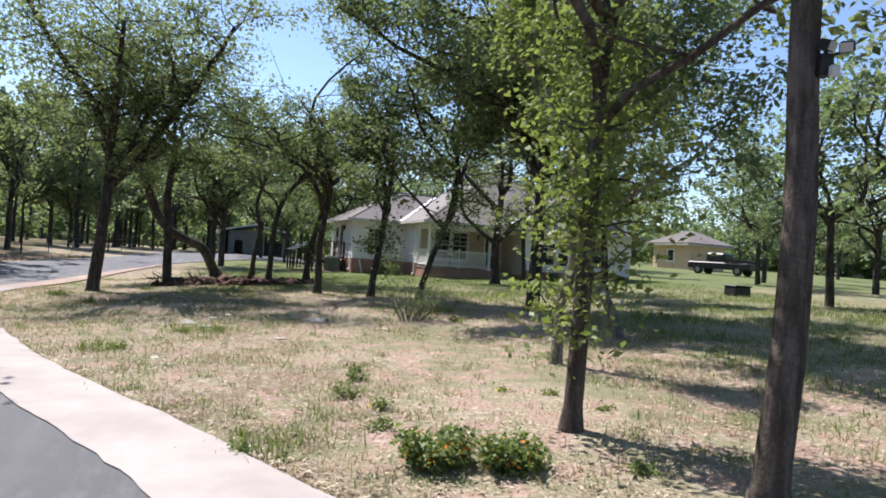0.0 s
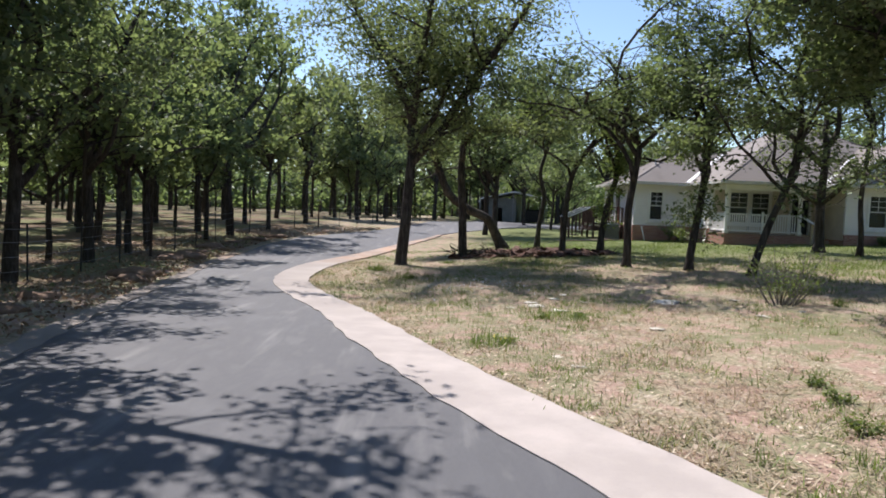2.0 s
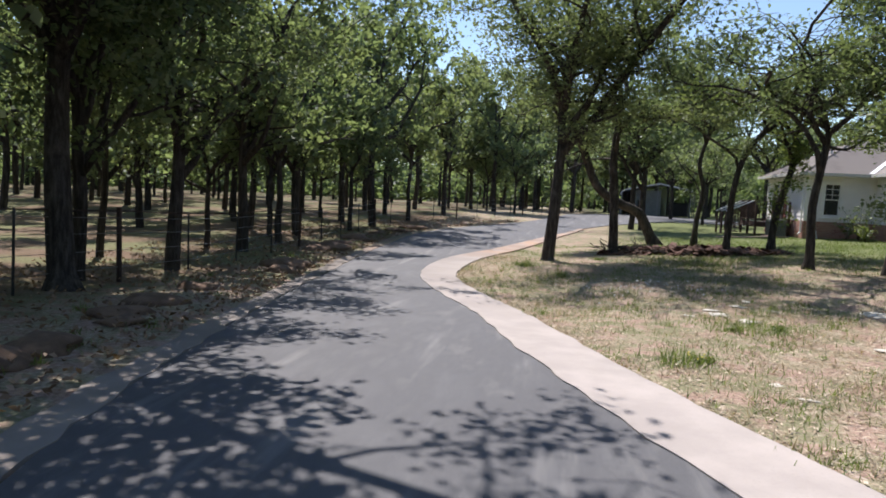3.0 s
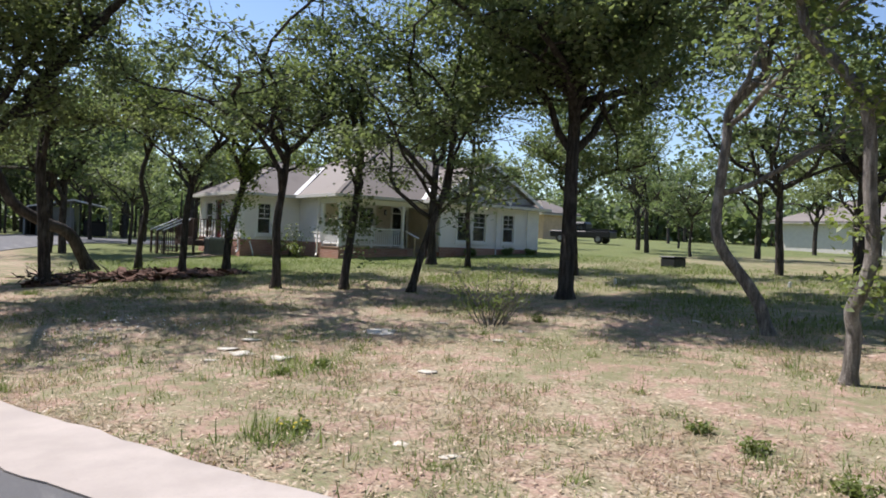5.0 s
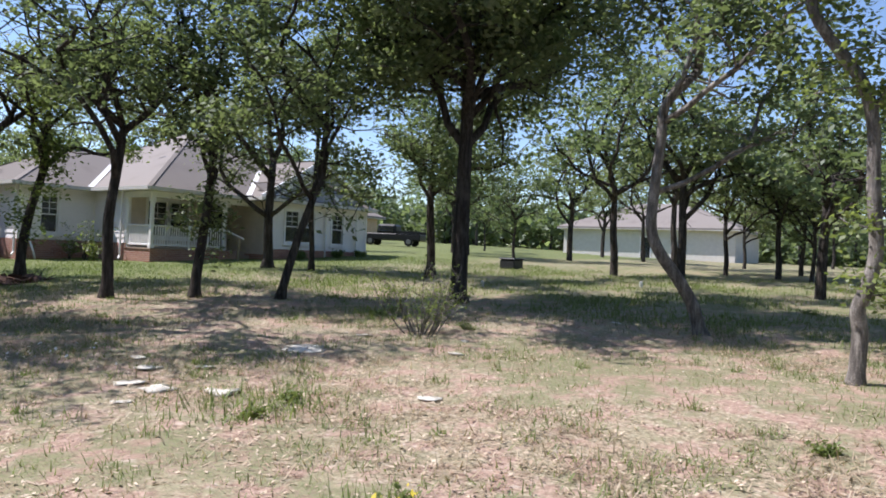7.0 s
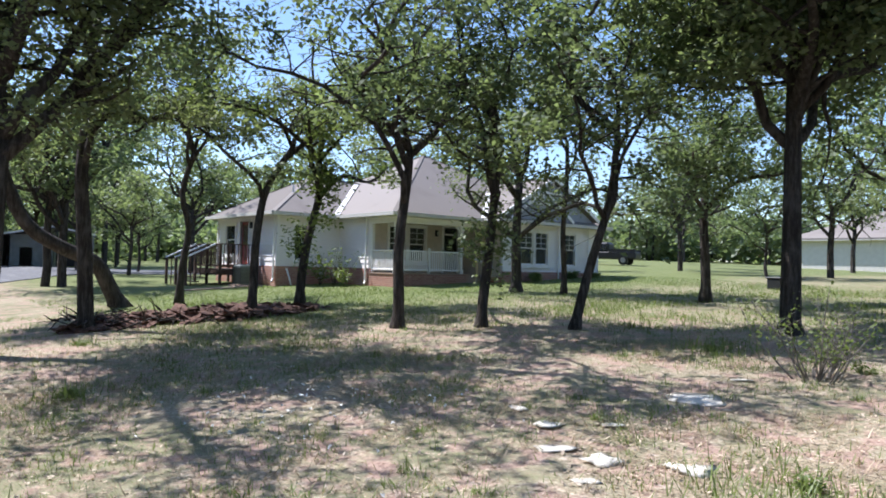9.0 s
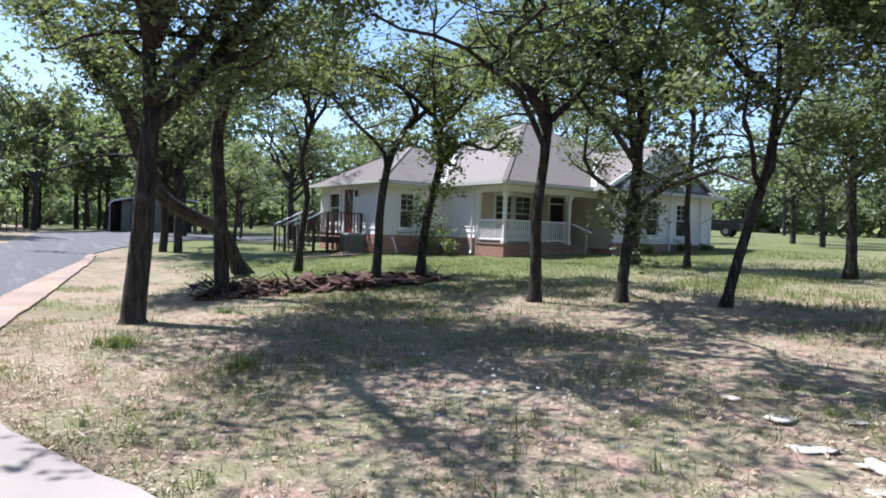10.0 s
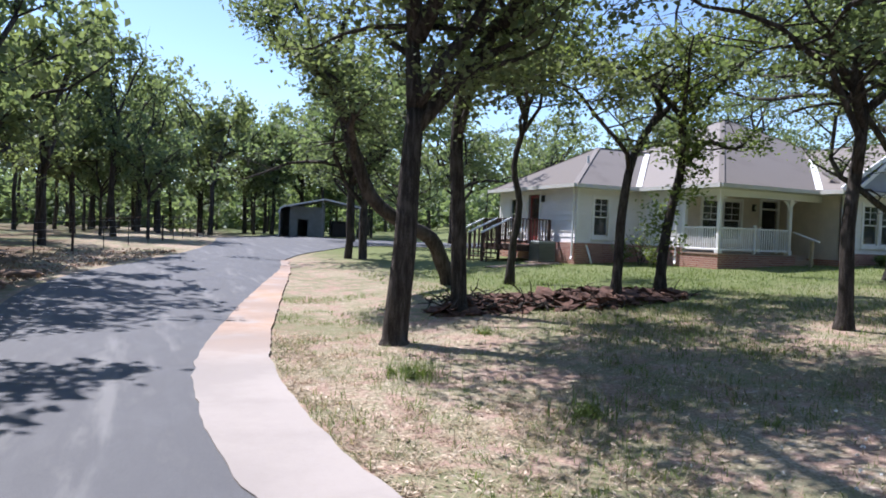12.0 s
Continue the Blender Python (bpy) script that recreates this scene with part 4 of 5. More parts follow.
    roof_face("roof", [(gx, gy0, gz), (gx + half - 0.45, gy0, E + G * 0.45), (gx + half - 0.45, gy1, E + G * 0.45), (gx, gy1, gz)])
    roof_face("roof", [(gx - 3.0, 29.55, E), (nx, 29.55, E), (nx - 1.2, 30.75, E + 0.72), (gx - 3.0, 30.75, E + 0.72)])
    roof_face("roof", [(nx, 29.55, E), (nx, 33.0, E), (nx - 1.2, 33.0, E + 0.72), (nx - 1.2, 30.75, E + 0.72)])
    # gable face: boards, rakes and a smaller nested gable
    def tri(x0, x1, pz, y0, y1, name, mat, z0=EAVE + 0.06, label=""):
        bm = bmesh.new()
        c = (x0 + x1) / 2
        a = [bm.verts.new(q) for q in ((x0, y0, z0), (x1, y0, z0), (c, y0, pz))]
        b = [bm.verts.new(q) for q in ((x0, y1, z0), (x1, y1, z0), (c, y1, pz))]
        bm.faces.new(a)
        bm.faces.new(b[::-1])
        for i in range(3):
            bm.faces.new((a[i], b[i], b[(i + 1) % 3], a[(i + 1) % 3]))
        bmesh.ops.recalc_face_normals(bm, faces=bm.faces)
        return hpart(name, bm, mat, None, label)
    # both gable faces and the boards carry their shade in the colour
    g = tri(gx - half + 0.35, gx + half - 0.35, gz - 0.16, 29.80, 29.9, "gable", GABLE_SHADE, label="gable with its shade put into the grey, white truss trim")
    for k in range(9):
        z = EAVE + 0.16 + k * 0.2
        w = (gz - 0.2 - z) / G
        if w > 0.25:
            hpart("gable_board", boxed(gx - w, gx + w, 29.787, 29.80, z, z + 0.015), GABLE_SHADE, g)
    def rakes(c, w, z0, z1, y, th, parent):
        for s in (-1, 1):
            hpart("rake", bar(bmesh.new(), (c + s * w, y, z0), (c, y, z1), 0.06, th), TRIM, parent)
    rakes(gx, half + 0.02, EAVE + 0.02, gz - 0.03, 29.60, 0.15, g)
    c2, w2, z2 = 21.25, 1.95, 4.84
    g2 = tri(c2 - w2, c2 + w2, z2 - 0.06, 29.66, 29.76, "gable", GABLE_SHADE)
    rakes(c2, w2 + 0.04, EAVE + 0.05, z2, 29.56, 0.13, g2)
    for c, w, zt, y, par in ((gx, 1.0, gz - 0.1, 29.72, g), (c2, 0.95, z2 - 0.06, 29.62, g2)):
        zb = zt - w * 0.62
        hpart("collar_beam", boxed(c - w * 0.92, c + w * 0.92, y - 0.03, y + 0.03, zb, zb + 0.07), TRIM, par)
        hpart("king_post", boxed(c - 0.035, c + 0.035, y - 0.025, y + 0.025, zb + 0.07, zt - 0.02), TRIM, par)
        for s in (-1, 1):
            hpart("strut", bar(bmesh.new(), (c, y, zb + 0.09), (c + s * w * 0.42, y, zb + w * 0.36), 0.045, 0.05), TRIM, par)
    # pale flashing in the valleys, ridge caps, gutters, soffits
    strip_bar("flashing", (13.97, 34.5, E + 0.03), (16.92, 37.65, E + 1.77), 0.22, 0.02, TRIM, "white valley flashing")
    strip_bar("flashing", (18.52, 30.44, E + 0.03), (21.1, 32.85, E + 1.47), 0.22, 0.02, TRIM, "white valley flashing")
    for a, b in (((wx, wy, E), (cx0, cy, rz)), ((nx, wy, E), (cx1, cy, rz)), ((wx, ny, E), (cx0, cy, rz)), ((ax, ay, E), (ax + h, ay + h, wz)), ((ax, by, E), (ax + h, ay + h, wz)), ((ax + h, ay + h, wz), (18.0, ay + h, wz)), ((gx, gy0, gz), (gx, 33.8, gz)), ((cx0, cy, rz), (cx1, cy, rz))):
        strip_bar("ridge_cap", a, b, 0.18, 0.014, SHINGLE)
    for a, b in (((wx - 0.05, wy - 0.06, E - 0.07), (18.5, wy - 0.06, E - 0.07)), ((wx - 0.06, wy - 0.05, E - 0.07), (wx - 0.06, 34.45, E - 0.07)), ((ax - 0.06, ay - 0.06, E - 0.07), (ax - 0.06, by, E - 0.07)), ((ax, ay - 0.06, E - 0.07), (wx - 0.1, ay - 0.06, E - 0.07)), ((gx - half - 0.03, 29.49, E - 0.07), (nx + 0.05, 29.49, E - 0.07)), ((nx + 0.06, 29.45, E - 0.07), (nx + 0.06, ny, E - 0.07)), ((18.51, 29.49, E - 0.07), (18.51, 30.4, E - 0.07))):
        strip_bar("gutter", a, b, 0.11, 0.13, FASCIA)
    for q in ((ax, wing_w, ay, by), (wing_w, wx, ay, wing_s), (wx, main_w - 0.1, wy, ay), (main_w - 0.1, 18.5, wy, porch_s - 0.1), (18.5, nx, 29.55, gs), (ge, nx, gs, ny), (18.5, gw, gs, 30.8)):
        hpart("soffit", boxed(*q, E - 0.13, E - 0.10), SOFFIT)
    # roof vents
    for x, y, z in ((12.9, 36.3, 4.45), (16.6, 34.6, 5.75)):
        v, f = tube([(x, y, z - 0.2), (x, y, z + 0.28)], [0.05, 0.05], 8)
        arrays("vent_pipe", [q - HO for q in v], f, WHITE_METAL, house)


build_house()


def build_side_deck():
    z = 1.13
    d = thing("deck", 10.6, 37.4, 0.6, "dark-stained wooden deck and stairs beside the house", "deck")
    O = Vector((10.6, 37.4, 0.6))

    def dp(name, bm, mat, parent=None, label=""):
        bmesh.ops.translate(bm, verts=bm.verts, vec=-O)
        return part(name, bm, mat, parent or d, label)
    x0, x1, y0, y1 = 9.9, 11.48, 36.55, 39.2
    for i in range(11):
        y = y0 + i * (y1 - y0) / 11
        dp("plank", boxed(x0, x1, y, y + 0.225, z - 0.04, z), DECK_WOOD)
    dp("rim", boxed(x0 + 0.01, x1, y0 - 0.04, y0 - 0.002, z - 0.24, z), DECK_WOOD)
    dp("rim", boxed(x0 - 0.04, x0 - 0.002, y0, y1, z - 0.24, z), DECK_WOOD)
    for x, y in ((x0, y0), (x1 - 0.1, y0), (x0, 37.9), (x0, y1), (x1 - 0.1, y1)):
        dp("post", boxed(x - 0.05, x + 0.05, y - 0.05, y + 0.05, 0.5, z + 1.0, 0.008), DECK_WOOD)
    for a, b, n in (((x0, y0, z), (x1 - 0.1, y0, z), 10), ((x0, y0, z), (x0, y1, z), 18)):
        a, b = Vector(a), Vector(b)
        r = dp("railing", bar(bmesh.new(), a + Vector((0, 0, 1.0)), b + Vector((0, 0, 1.0)), 0.12, 0.04, 0.006), DECK_WOOD)
        dp("bottom_rail", bar(bmesh.new(), a + Vector((0, 0, 0.12)), b + Vector((0, 0, 0.12)), 0.04, 0.08), DECK_WOOD, r)
        for i in range(1, n):
            q = a.lerp(b, i / n)
            dp("baluster", boxed(q.x - 0.018, q.x + 0.018, q.y - 0.018, q.y + 0.018, z + 0.14, z + 0.98), DECK_WOOD, r)
    # stairs going down on the outer side, with slanting pale-topped rails
    for i in range(3):
        dp("tread", boxed(x0 - 0.3 * (i + 1), x0 - 0.3 * i - 0.045, 37.0, y1, z - 0.17 * (i + 1) - 0.04, z - 0.17 * (i + 1)), DECK_WOOD)
    for y in (37.0, 38.1, y1):
        dp("stair_rail", bar(bmesh.new(), (x0 + 0.02, y, z + 1.02), (x0 - 1.25, y, z + 0.42), 0.11, 0.05), TRIM, None, "sun-bleached slanting stair rail")
        dp("post", boxed(x0 - 1.24, x0 - 1.15, y - 0.045, y + 0.045, 0.45, z + 0.44), DECK_WOOD)
        for k in range(5):
            xx = x0 - 0.2 - 0.2 * k
            dp("baluster", boxed(xx - 0.018, xx + 0.018, y - 0.018, y + 0.018, z - 0.15 * k - 0.1, z + 0.90 - 0.094 * k), DECK_WOOD)


def build_ac():
    x, y = 10.6, 35.75
    z = on_ground(x, y)
    a = thing("air_conditioner", x, y, z, "dark grey-green outdoor air conditioner on a concrete pad", "air conditioner")
    part("pad", boxed(-0.5, 0.5, -0.5, 0.5, -0.05, 0.06, 0.01), CONCRETE, a)
    part("casing", boxed(-0.36, 0.36, -0.36, 0.36, 0.062, 0.84, 0.03), GREEN_METAL, a)
    for k in range(12):
        zz = 0.14 + k * 0.052
        part("louvre", boxed(-0.372, 0.372, -0.372, 0.372, zz, zz + 0.018), DARK_METAL, a)
    part("top_grille", boxed(-0.32, 0.32, -0.32, 0.32, 0.842, 0.865, 0.008), BLACK, a)


def build_handrail():
    x, y = 17.85, 30.1
    z = on_ground(x, y)
    h = thing("handrail", x, y, z - 0.03, "short wooden handrail with a sloping white top", "handrail")
    part("post", boxed(-0.045, 0.045, -0.045, 0.045, 0, 0.92, 0.006), TAN_WOOD, h)
    part("rail", bar(bmesh.new(), (-0.02, 0.75, 1.22), (0.0, -0.28, 0.90), 0.10, 0.045, 0.006), TRIM, h)


def build_drain_pipe():
    x, y = 12.0, 34.55
    p = thing("drain_pipe", x, y, on_ground(x, y) - 0.02, "white plastic pipe leaning by the brick base", "pipe")
    v, f = tube([(0, 0, 0), (-0.06, 0.08, 0.35), (-0.12, 0.2, 0.68)], [0.035] * 3, 8)
    arrays("pipe", v, f, TRIM, p, smooth=True)
    v, f = tube([(-0.12, 0.2, 0.66), (-0.125, 0.21, 0.72)], [0.045] * 2, 8)
    arrays("collar", v, f, TRIM, p)


build_drain_pipe()
build_side_deck()
build_ac()
build_handrail()
slab = strip("stepping_slab", np.array([(7.6, 34.6), (10.4, 35.3)]), np.array([(7.7, 34.2), (10.5, 34.9)]), CONCRETE, 0.05, "pale concrete slab path on the lawn", "path", 12, 2)


# ---- the wood beyond the fence and the far trees ----
def build_woods():
    rr = random.Random(5)
    tall = [proto(grow(60 + i, h, r, limbs=6, spread=0.45, leaf=0.26, per=10, fork=0.36, sides=7, twigs=False), "oak_tree", "tall dark-trunked oak in the wood beyond the fence", "woodland oaks") for i, (h, r) in enumerate(((8.6, 0.19), (7.6, 0.15), (9.2, 0.21), (7.0, 0.12)))]
    near = [proto(grow(70 + i, h, r, limbs=7, spread=0.75, leaf=0.15, per=32, fork=0.36, dens=0.85), "oak_tree", "large dark oak at the wood's edge over the drive", "oaks along the fence", LEAF) for i, (h, r) in enumerate(((8.8, 0.2), (8.0, 0.15)))]
    # the first, (-5.5, 6.3), is an unseen oak added to shade the drive
    named = [(-5.5, 6.3), (-7.5, 12.4), (-7.4, 15.2), (-10.3, 16.8), (-15.9, 26.9), (-9.7, 20.9), (-8.3, 20.4), (-8.7, 23.8), (-9.5, 27.4), (-8.4, 30.9), (-8.3, 34.2), (-7.6, 39.0), (-7.0, 47.0), (-2.8, 54.8), (-4.6, 57.0), (-6.6, 6.2), (-7.6, 2.0), (-5.2, -3.5), (-9.6, 6.8), (-12.5, 10.0), (-11.5, 13.5)]
    placed = list(named) + [(-10.2 - 2.2 * (k % 3), 26.5 + 2.9 * k) for k in range(10)] + [(-8.5 + 1.6 * k, 58.0 + 2.0 * (k % 2)) for k in range(3)]
    while len(placed) < 125:
        x, y = rr.uniform(-46, -8.2), rr.uniform(-14, 72)
        if all((x - a) ** 2 + (y - b) ** 2 > 6.5 + 0.1 * abs(x) for a, b in placed):
            placed.append((x, y))
    # taller trees closing the view behind the carport and the yard
    placed += [(-7 + 2.9 * (k % 9) + 0.8 * math.sin(k * 2.1), 70.5 + 6.0 * (k // 9) + 1.6 * math.sin(k * 1.7)) for k in range(22)]
    for i, (x, y) in enumerate(placed):
        s = rr.uniform(0.92, 1.2)
        m = pose(x, y, on_ground(x, y) - 0.05, 0, 0, rr.uniform(0, 360)) @ Matrix.Diagonal((s, s, s * rr.uniform(1.0, 1.15), 1))
        if i < 5:
            src, first = near[i % 2], i < 2
            m = m @ Matrix.Diagonal((1.15, 1.15, 0.98, 1) if i == 0 else (0.8, 0.8, 0.96, 1))
        else:
            src, first = tall[i % len(tall)], i < 5 + len(tall)
            if i in (5, 6):
                m = m @ Matrix.Diagonal((0.72, 0.72, 0.85, 1))
            elif -17 < x and y > 24 and i < 125:
                m = m @ Matrix.Diagonal((1.05, 1.05, 1.12, 1))
            elif i >= 125:
                m = m @ Matrix.Diagonal((1.2, 1.2, 1.2, 1))
        if first:
            src.matrix_basis = m
        else:
            copy_thing(src, m)
    # right-hand side and behind the house
    lawn = [proto(grow(80 + i, h, r, limbs=7, spread=0.75, leaf=0.23, per=11, fork=0.40, dens=0.5, sides=7, twigs=False), "oak_tree", "oak standing on the far lawn", "oaks on the far lawn") for i, (h, r) in enumerate(((8.4, 0.17), (9.4, 0.2), (7.4, 0.13)))]
    spots = [(24.3, 16.5), (25.6, 14.4), (28.3, 13.4), (27.7, 11.4), (19.6, 9.15), (27.0, 10.2), (35.0, 17.4), (35.5, 23.4), (31.0, 24.5), (33.5, 29.0), (38.0, 33.0), (30.5, 11.0), (34.0, 6.0), (27.0, 3.0), (40.0, 15.0), (44.0, 22.0), (42.0, 8.0), (20.0, 1.5),
             (4.6, 40.9), (5.1, 40.6), (9.6, 47.5), (8.6, 54.0), (14.5, 52.0), (18.0, 46.5), (23.0, 46.0), (28.0, 44.0), (30.0, 38.0), (16.0, 56.0), (22.0, 54.0), (12.0, 54.0), (33.0, 47.0), (37.0, 49.0), (47.0, 36.0), (60.0, 46.0), (52.0, 28.0), (54.0, 12.0), (48.0, 2.0),
             (13.0, -3.0), (18.0, -8.0), (10.0, -5.0), (26.0, -6.0), (36.0, -4.0)]
    for i, (x, y) in enumerate(spots):
        s = rr.uniform(0.85, 1.15) * (0.8 if 2 <= i <= 5 else 1)
        m = pose(x, y, on_ground(x, y) - 0.05, 0, 0, rr.uniform(0, 360)) @ Matrix.Diagonal((s, s, s, 1))
        if i < len(lawn):
            lawn[i].matrix_basis = m
        else:
            copy_thing(lawn[i % len(lawn)], m)
    # far belt of trees all round, as one mass
    rng = np.random.default_rng(9)
    items, cent = [], []
    for k in range(620):
        a = rr.uniform(0, 2 * math.pi)
        d = rr.uniform(60, 120)
        x, y = 5 + d * math.cos(a), 20 + d * math.sin(a)
        if 40 < x < 78 and 12 < y < 66 or y < -20 and k % 5 > 1:
            continue
        h = rr.uniform(6.5, 11)
        z = on_ground(x, y)
        items.append(([(x, y, z - 0.1), (x + rr.uniform(-0.4, 0.4), y, z + h * 0.6)], [0.2, 0.09], 5))
        for _ in range(26):
            u, v = rr.uniform(0, 6.28), rr.random() ** 0.5
            zz = rr.uniform(0.04, 0.97) if k % 2 else rr.uniform(0.24, 0.97)
            w = 2.9 * math.sqrt(max(0.08, 1 - ((zz - 0.58) / 0.44) ** 2))
            cent.append((x + w * v * math.cos(u), y + w * v * math.sin(u), z + h * zz))
    # undergrowth closing the view below the crowns
    under = []
    for k in range(5600):
        a = rr.uniform(0, 2 * math.pi)
        d = rr.uniform(88, 128)
        x, y = 5 + d * math.cos(a), 20 + d * math.sin(a)
        if y < -20 and k % 2:
            continue
        z = on_ground(x, y)
        for _ in range(3):
            under.append((x + rr.uniform(-1.5, 1.5), y + rr.uniform(-1.5, 1.5), z + rr.uniform(0.0, 5.2)))
    w = new("far_wood")
    tagged(w, "distant belt of green oak woodland closing the view", "woods", kind="stuff")
    v, f = tubes(items)
    tr = arrays("trunks", v, f, BARK, w)
    cr = quads("foliage", np.concatenate([leaf_quads(rng, cent, 0.62, 10, 0.68), leaf_quads(rng, under, 0.9, 11, 1.15)]), LEAF_FAR, w)
    for o in (tr, cr):
        o["kind"] = "stuff"


build_woods()


# ---- neighbours and far buildings ----
def simple_house(name, x0, x1, y0, y1, z0, ze, zp, wallmat, label, windows=(), group=""):
    """A far hip-roofed house with thick walls, roof slabs and windows on its near side."""
    h = thing(name, x0, y0, 0, label, "house")
    O = Vector((x0, y0, 0))

    def hp(n, bm, mat, parent=None, lab=""):
        bmesh.ops.translate(bm, verts=bm.verts, vec=-O)
        return part(n, bm, mat, parent or h, lab)
    holes = [(a, b, c, d) for a, b, c, d in windows]
    hp("wall", wall_mesh("y", x0, x0 + 0.2, y0, y1, z0 - 0.5, ze, holes), wallmat)
    hp("wall", boxed(x0, x1, y0 - 0.2, y0, z0 - 0.5, ze), wallmat)
    hp("wall", boxed(x0, x1, y1, y1 + 0.2, z0 - 0.5, ze), wallmat)
    hp("wall", boxed(x1, x1 + 0.2, y0, y1, z0 - 0.5, ze), wallmat)
    for a, b, c, d in windows:
        fr = bmesh.new()
        for s, e, zb, zt in ((a, a + 0.08, c, d), (b - 0.08, b, c, d), (a + 0.08, b - 0.08, c, c + 0.08), (a + 0.08, b - 0.08, d - 0.08, d)):
            box(fr, x0 - 0.04, x0 + 0.1, s, e, zb, zt)
        w = hp("window", fr, TRIM)
        hp("pane", boxed(x0 + 0.05, x0 + 0.06, a + 0.08, b - 0.08, c + 0.08, d - 0.08), GLASS, w)
    o = 0.7
    X0, X1, Y0, Y1 = x0 - o, x1 + o, y0 - o, y1 + o
    w = min(X1 - X0, Y1 - Y0) / 2
    cx = (X0 + X1) / 2
    for pts in ([(X0, Y1, ze), (X0, Y0, ze), (cx, Y0 + w, zp), (cx, Y1 - w, zp)], [(X1, Y0, ze), (X1, Y1, ze), (cx, Y1 - w, zp), (cx, Y0 + w, zp)], [(X0, Y0, ze), (X1, Y0, ze), (cx, Y0 + w, zp)], [(X1, Y1, ze), (X0, Y1, ze), (cx, Y1 - w, zp)]):
        bm = bmesh.new()
        t = [bm.verts.new(p) for p in pts]
        l = [bm.verts.new((p[0], p[1], p[2] - 0.15)) for p in pts]
        bm.faces.new(t)
        bm.faces.new(l[::-1])
        for i in range(len(pts)):
            bm.faces.new((t[i], l[i], l[(i + 1) % len(pts)], t[(i + 1) % len(pts)]))
        bmesh.ops.recalc_face_normals(bm, faces=bm.faces)
        hp("roof", bm, SHINGLE)
    hp("soffit", boxed(X0, X1, Y0, Y1, ze - 0.22, ze - 0.16), SOFFIT)
    return h


simple_house("house", 65, 76, 20.9, 37.2, 1.5, 4.75, 7.5, PALE, "long pale neighbouring house with a low grey hip roof", [(28.3, 29.4, 1.7, 3.9)])
simple_house("house", 47, 51, 51.0, 56.0, 2.0, 4.7, 6.0, TAN_SIDING, "tan wooden house beyond the lawn", [(53.0, 54.1, 2.9, 4.1)])
simple_house("house", 104, 112, 48.0, 62.0, 2.7, 4.6, 6.0, BRICKWORK, "distant low red-brick house among trees", [(52, 54, 3.2, 4.2)])


def build_carport():
    x0, y0 = 7.95, 62.0
    z = on_ground(x0, y0)
    c = thing("carport", x0, y0, z, "grey metal carport with a pale curved roof edge, dark inside", "carport", turn=-13)
    c.scale = (0.92, 0.92, 0.88)
    prof = [(-2.55, 1.95), (-2.45, 2.25), (-2.2, 2.42), (0.9, 3.12), (3.75, 2.55)]
    verts, faces = [], []
    for x, zz in prof:
        for y in (0.0, 7.0):
            for d in (0.0, -0.05):
                verts.append((x, y, zz + d))
    for i in range(len(prof) - 1):
        a, b = i * 4, i * 4 + 4
        faces += [(a, b, b + 2, a + 2), (a + 1, a + 3, b + 3, b + 1), (a, a + 1, b + 1, b), (a + 2, b + 2, b + 3, a + 3)]
    arrays("roof", verts, faces, GREY_METAL, c)
    for (xa, za), (xb, zb) in zip(prof, prof[1:]):
        part("roof_edge", bar(bmesh.new(), (xa, -0.03, za - 0.02), (xb, -0.03, zb - 0.02), 0.05, 0.13), WHITE_METAL, c, "pale front trim")
    part("side_panel", boxed(-2.53, -2.49, 0.02, 7.0, 0.0, 1.96), GREEN_METAL, c)
    # a closed store with a dark doorway under the higher half
    part("store_front", wall_mesh("x", 1.0, 1.06, -1.75, 0.9, 0.0, 2.45, [(-1.15, -0.35, 0.0, 1.45)]), GREEN_METAL, c)
    part("store_side", boxed(0.9, 0.95, 1.0, 6.9, 0, 2.75), GREEN_METAL, c)
    part("back_panel", boxed(-2.5, 0.95, 6.94, 6.98, 0.0, 2.4), GREEN_METAL, c)
    for x in (-2.45, 0.75, 3.6):
        for y in (0.05, 3.5, 6.85):
            part("post", boxed(x - 0.04, x + 0.04, y - 0.04, y + 0.04, -0.05, 2.2 if x < 0 else 3.02 if x < 2 else 2.54), GREY_METAL, c)
    b = thing("storage_crate", x0 + 2.75, y0 + 2.0, z, "dark storage crate parked under the carport", "crate", turn=-13)
    part("body", boxed(-0.8, 0.8, -0.6, 1.8, 0.04, 1.15, 0.05), BLACK, b)
    part("lid", boxed(-0.83, 0.83, -0.63, 1.83, 1.152, 1.22, 0.02), DARK_METAL, b)


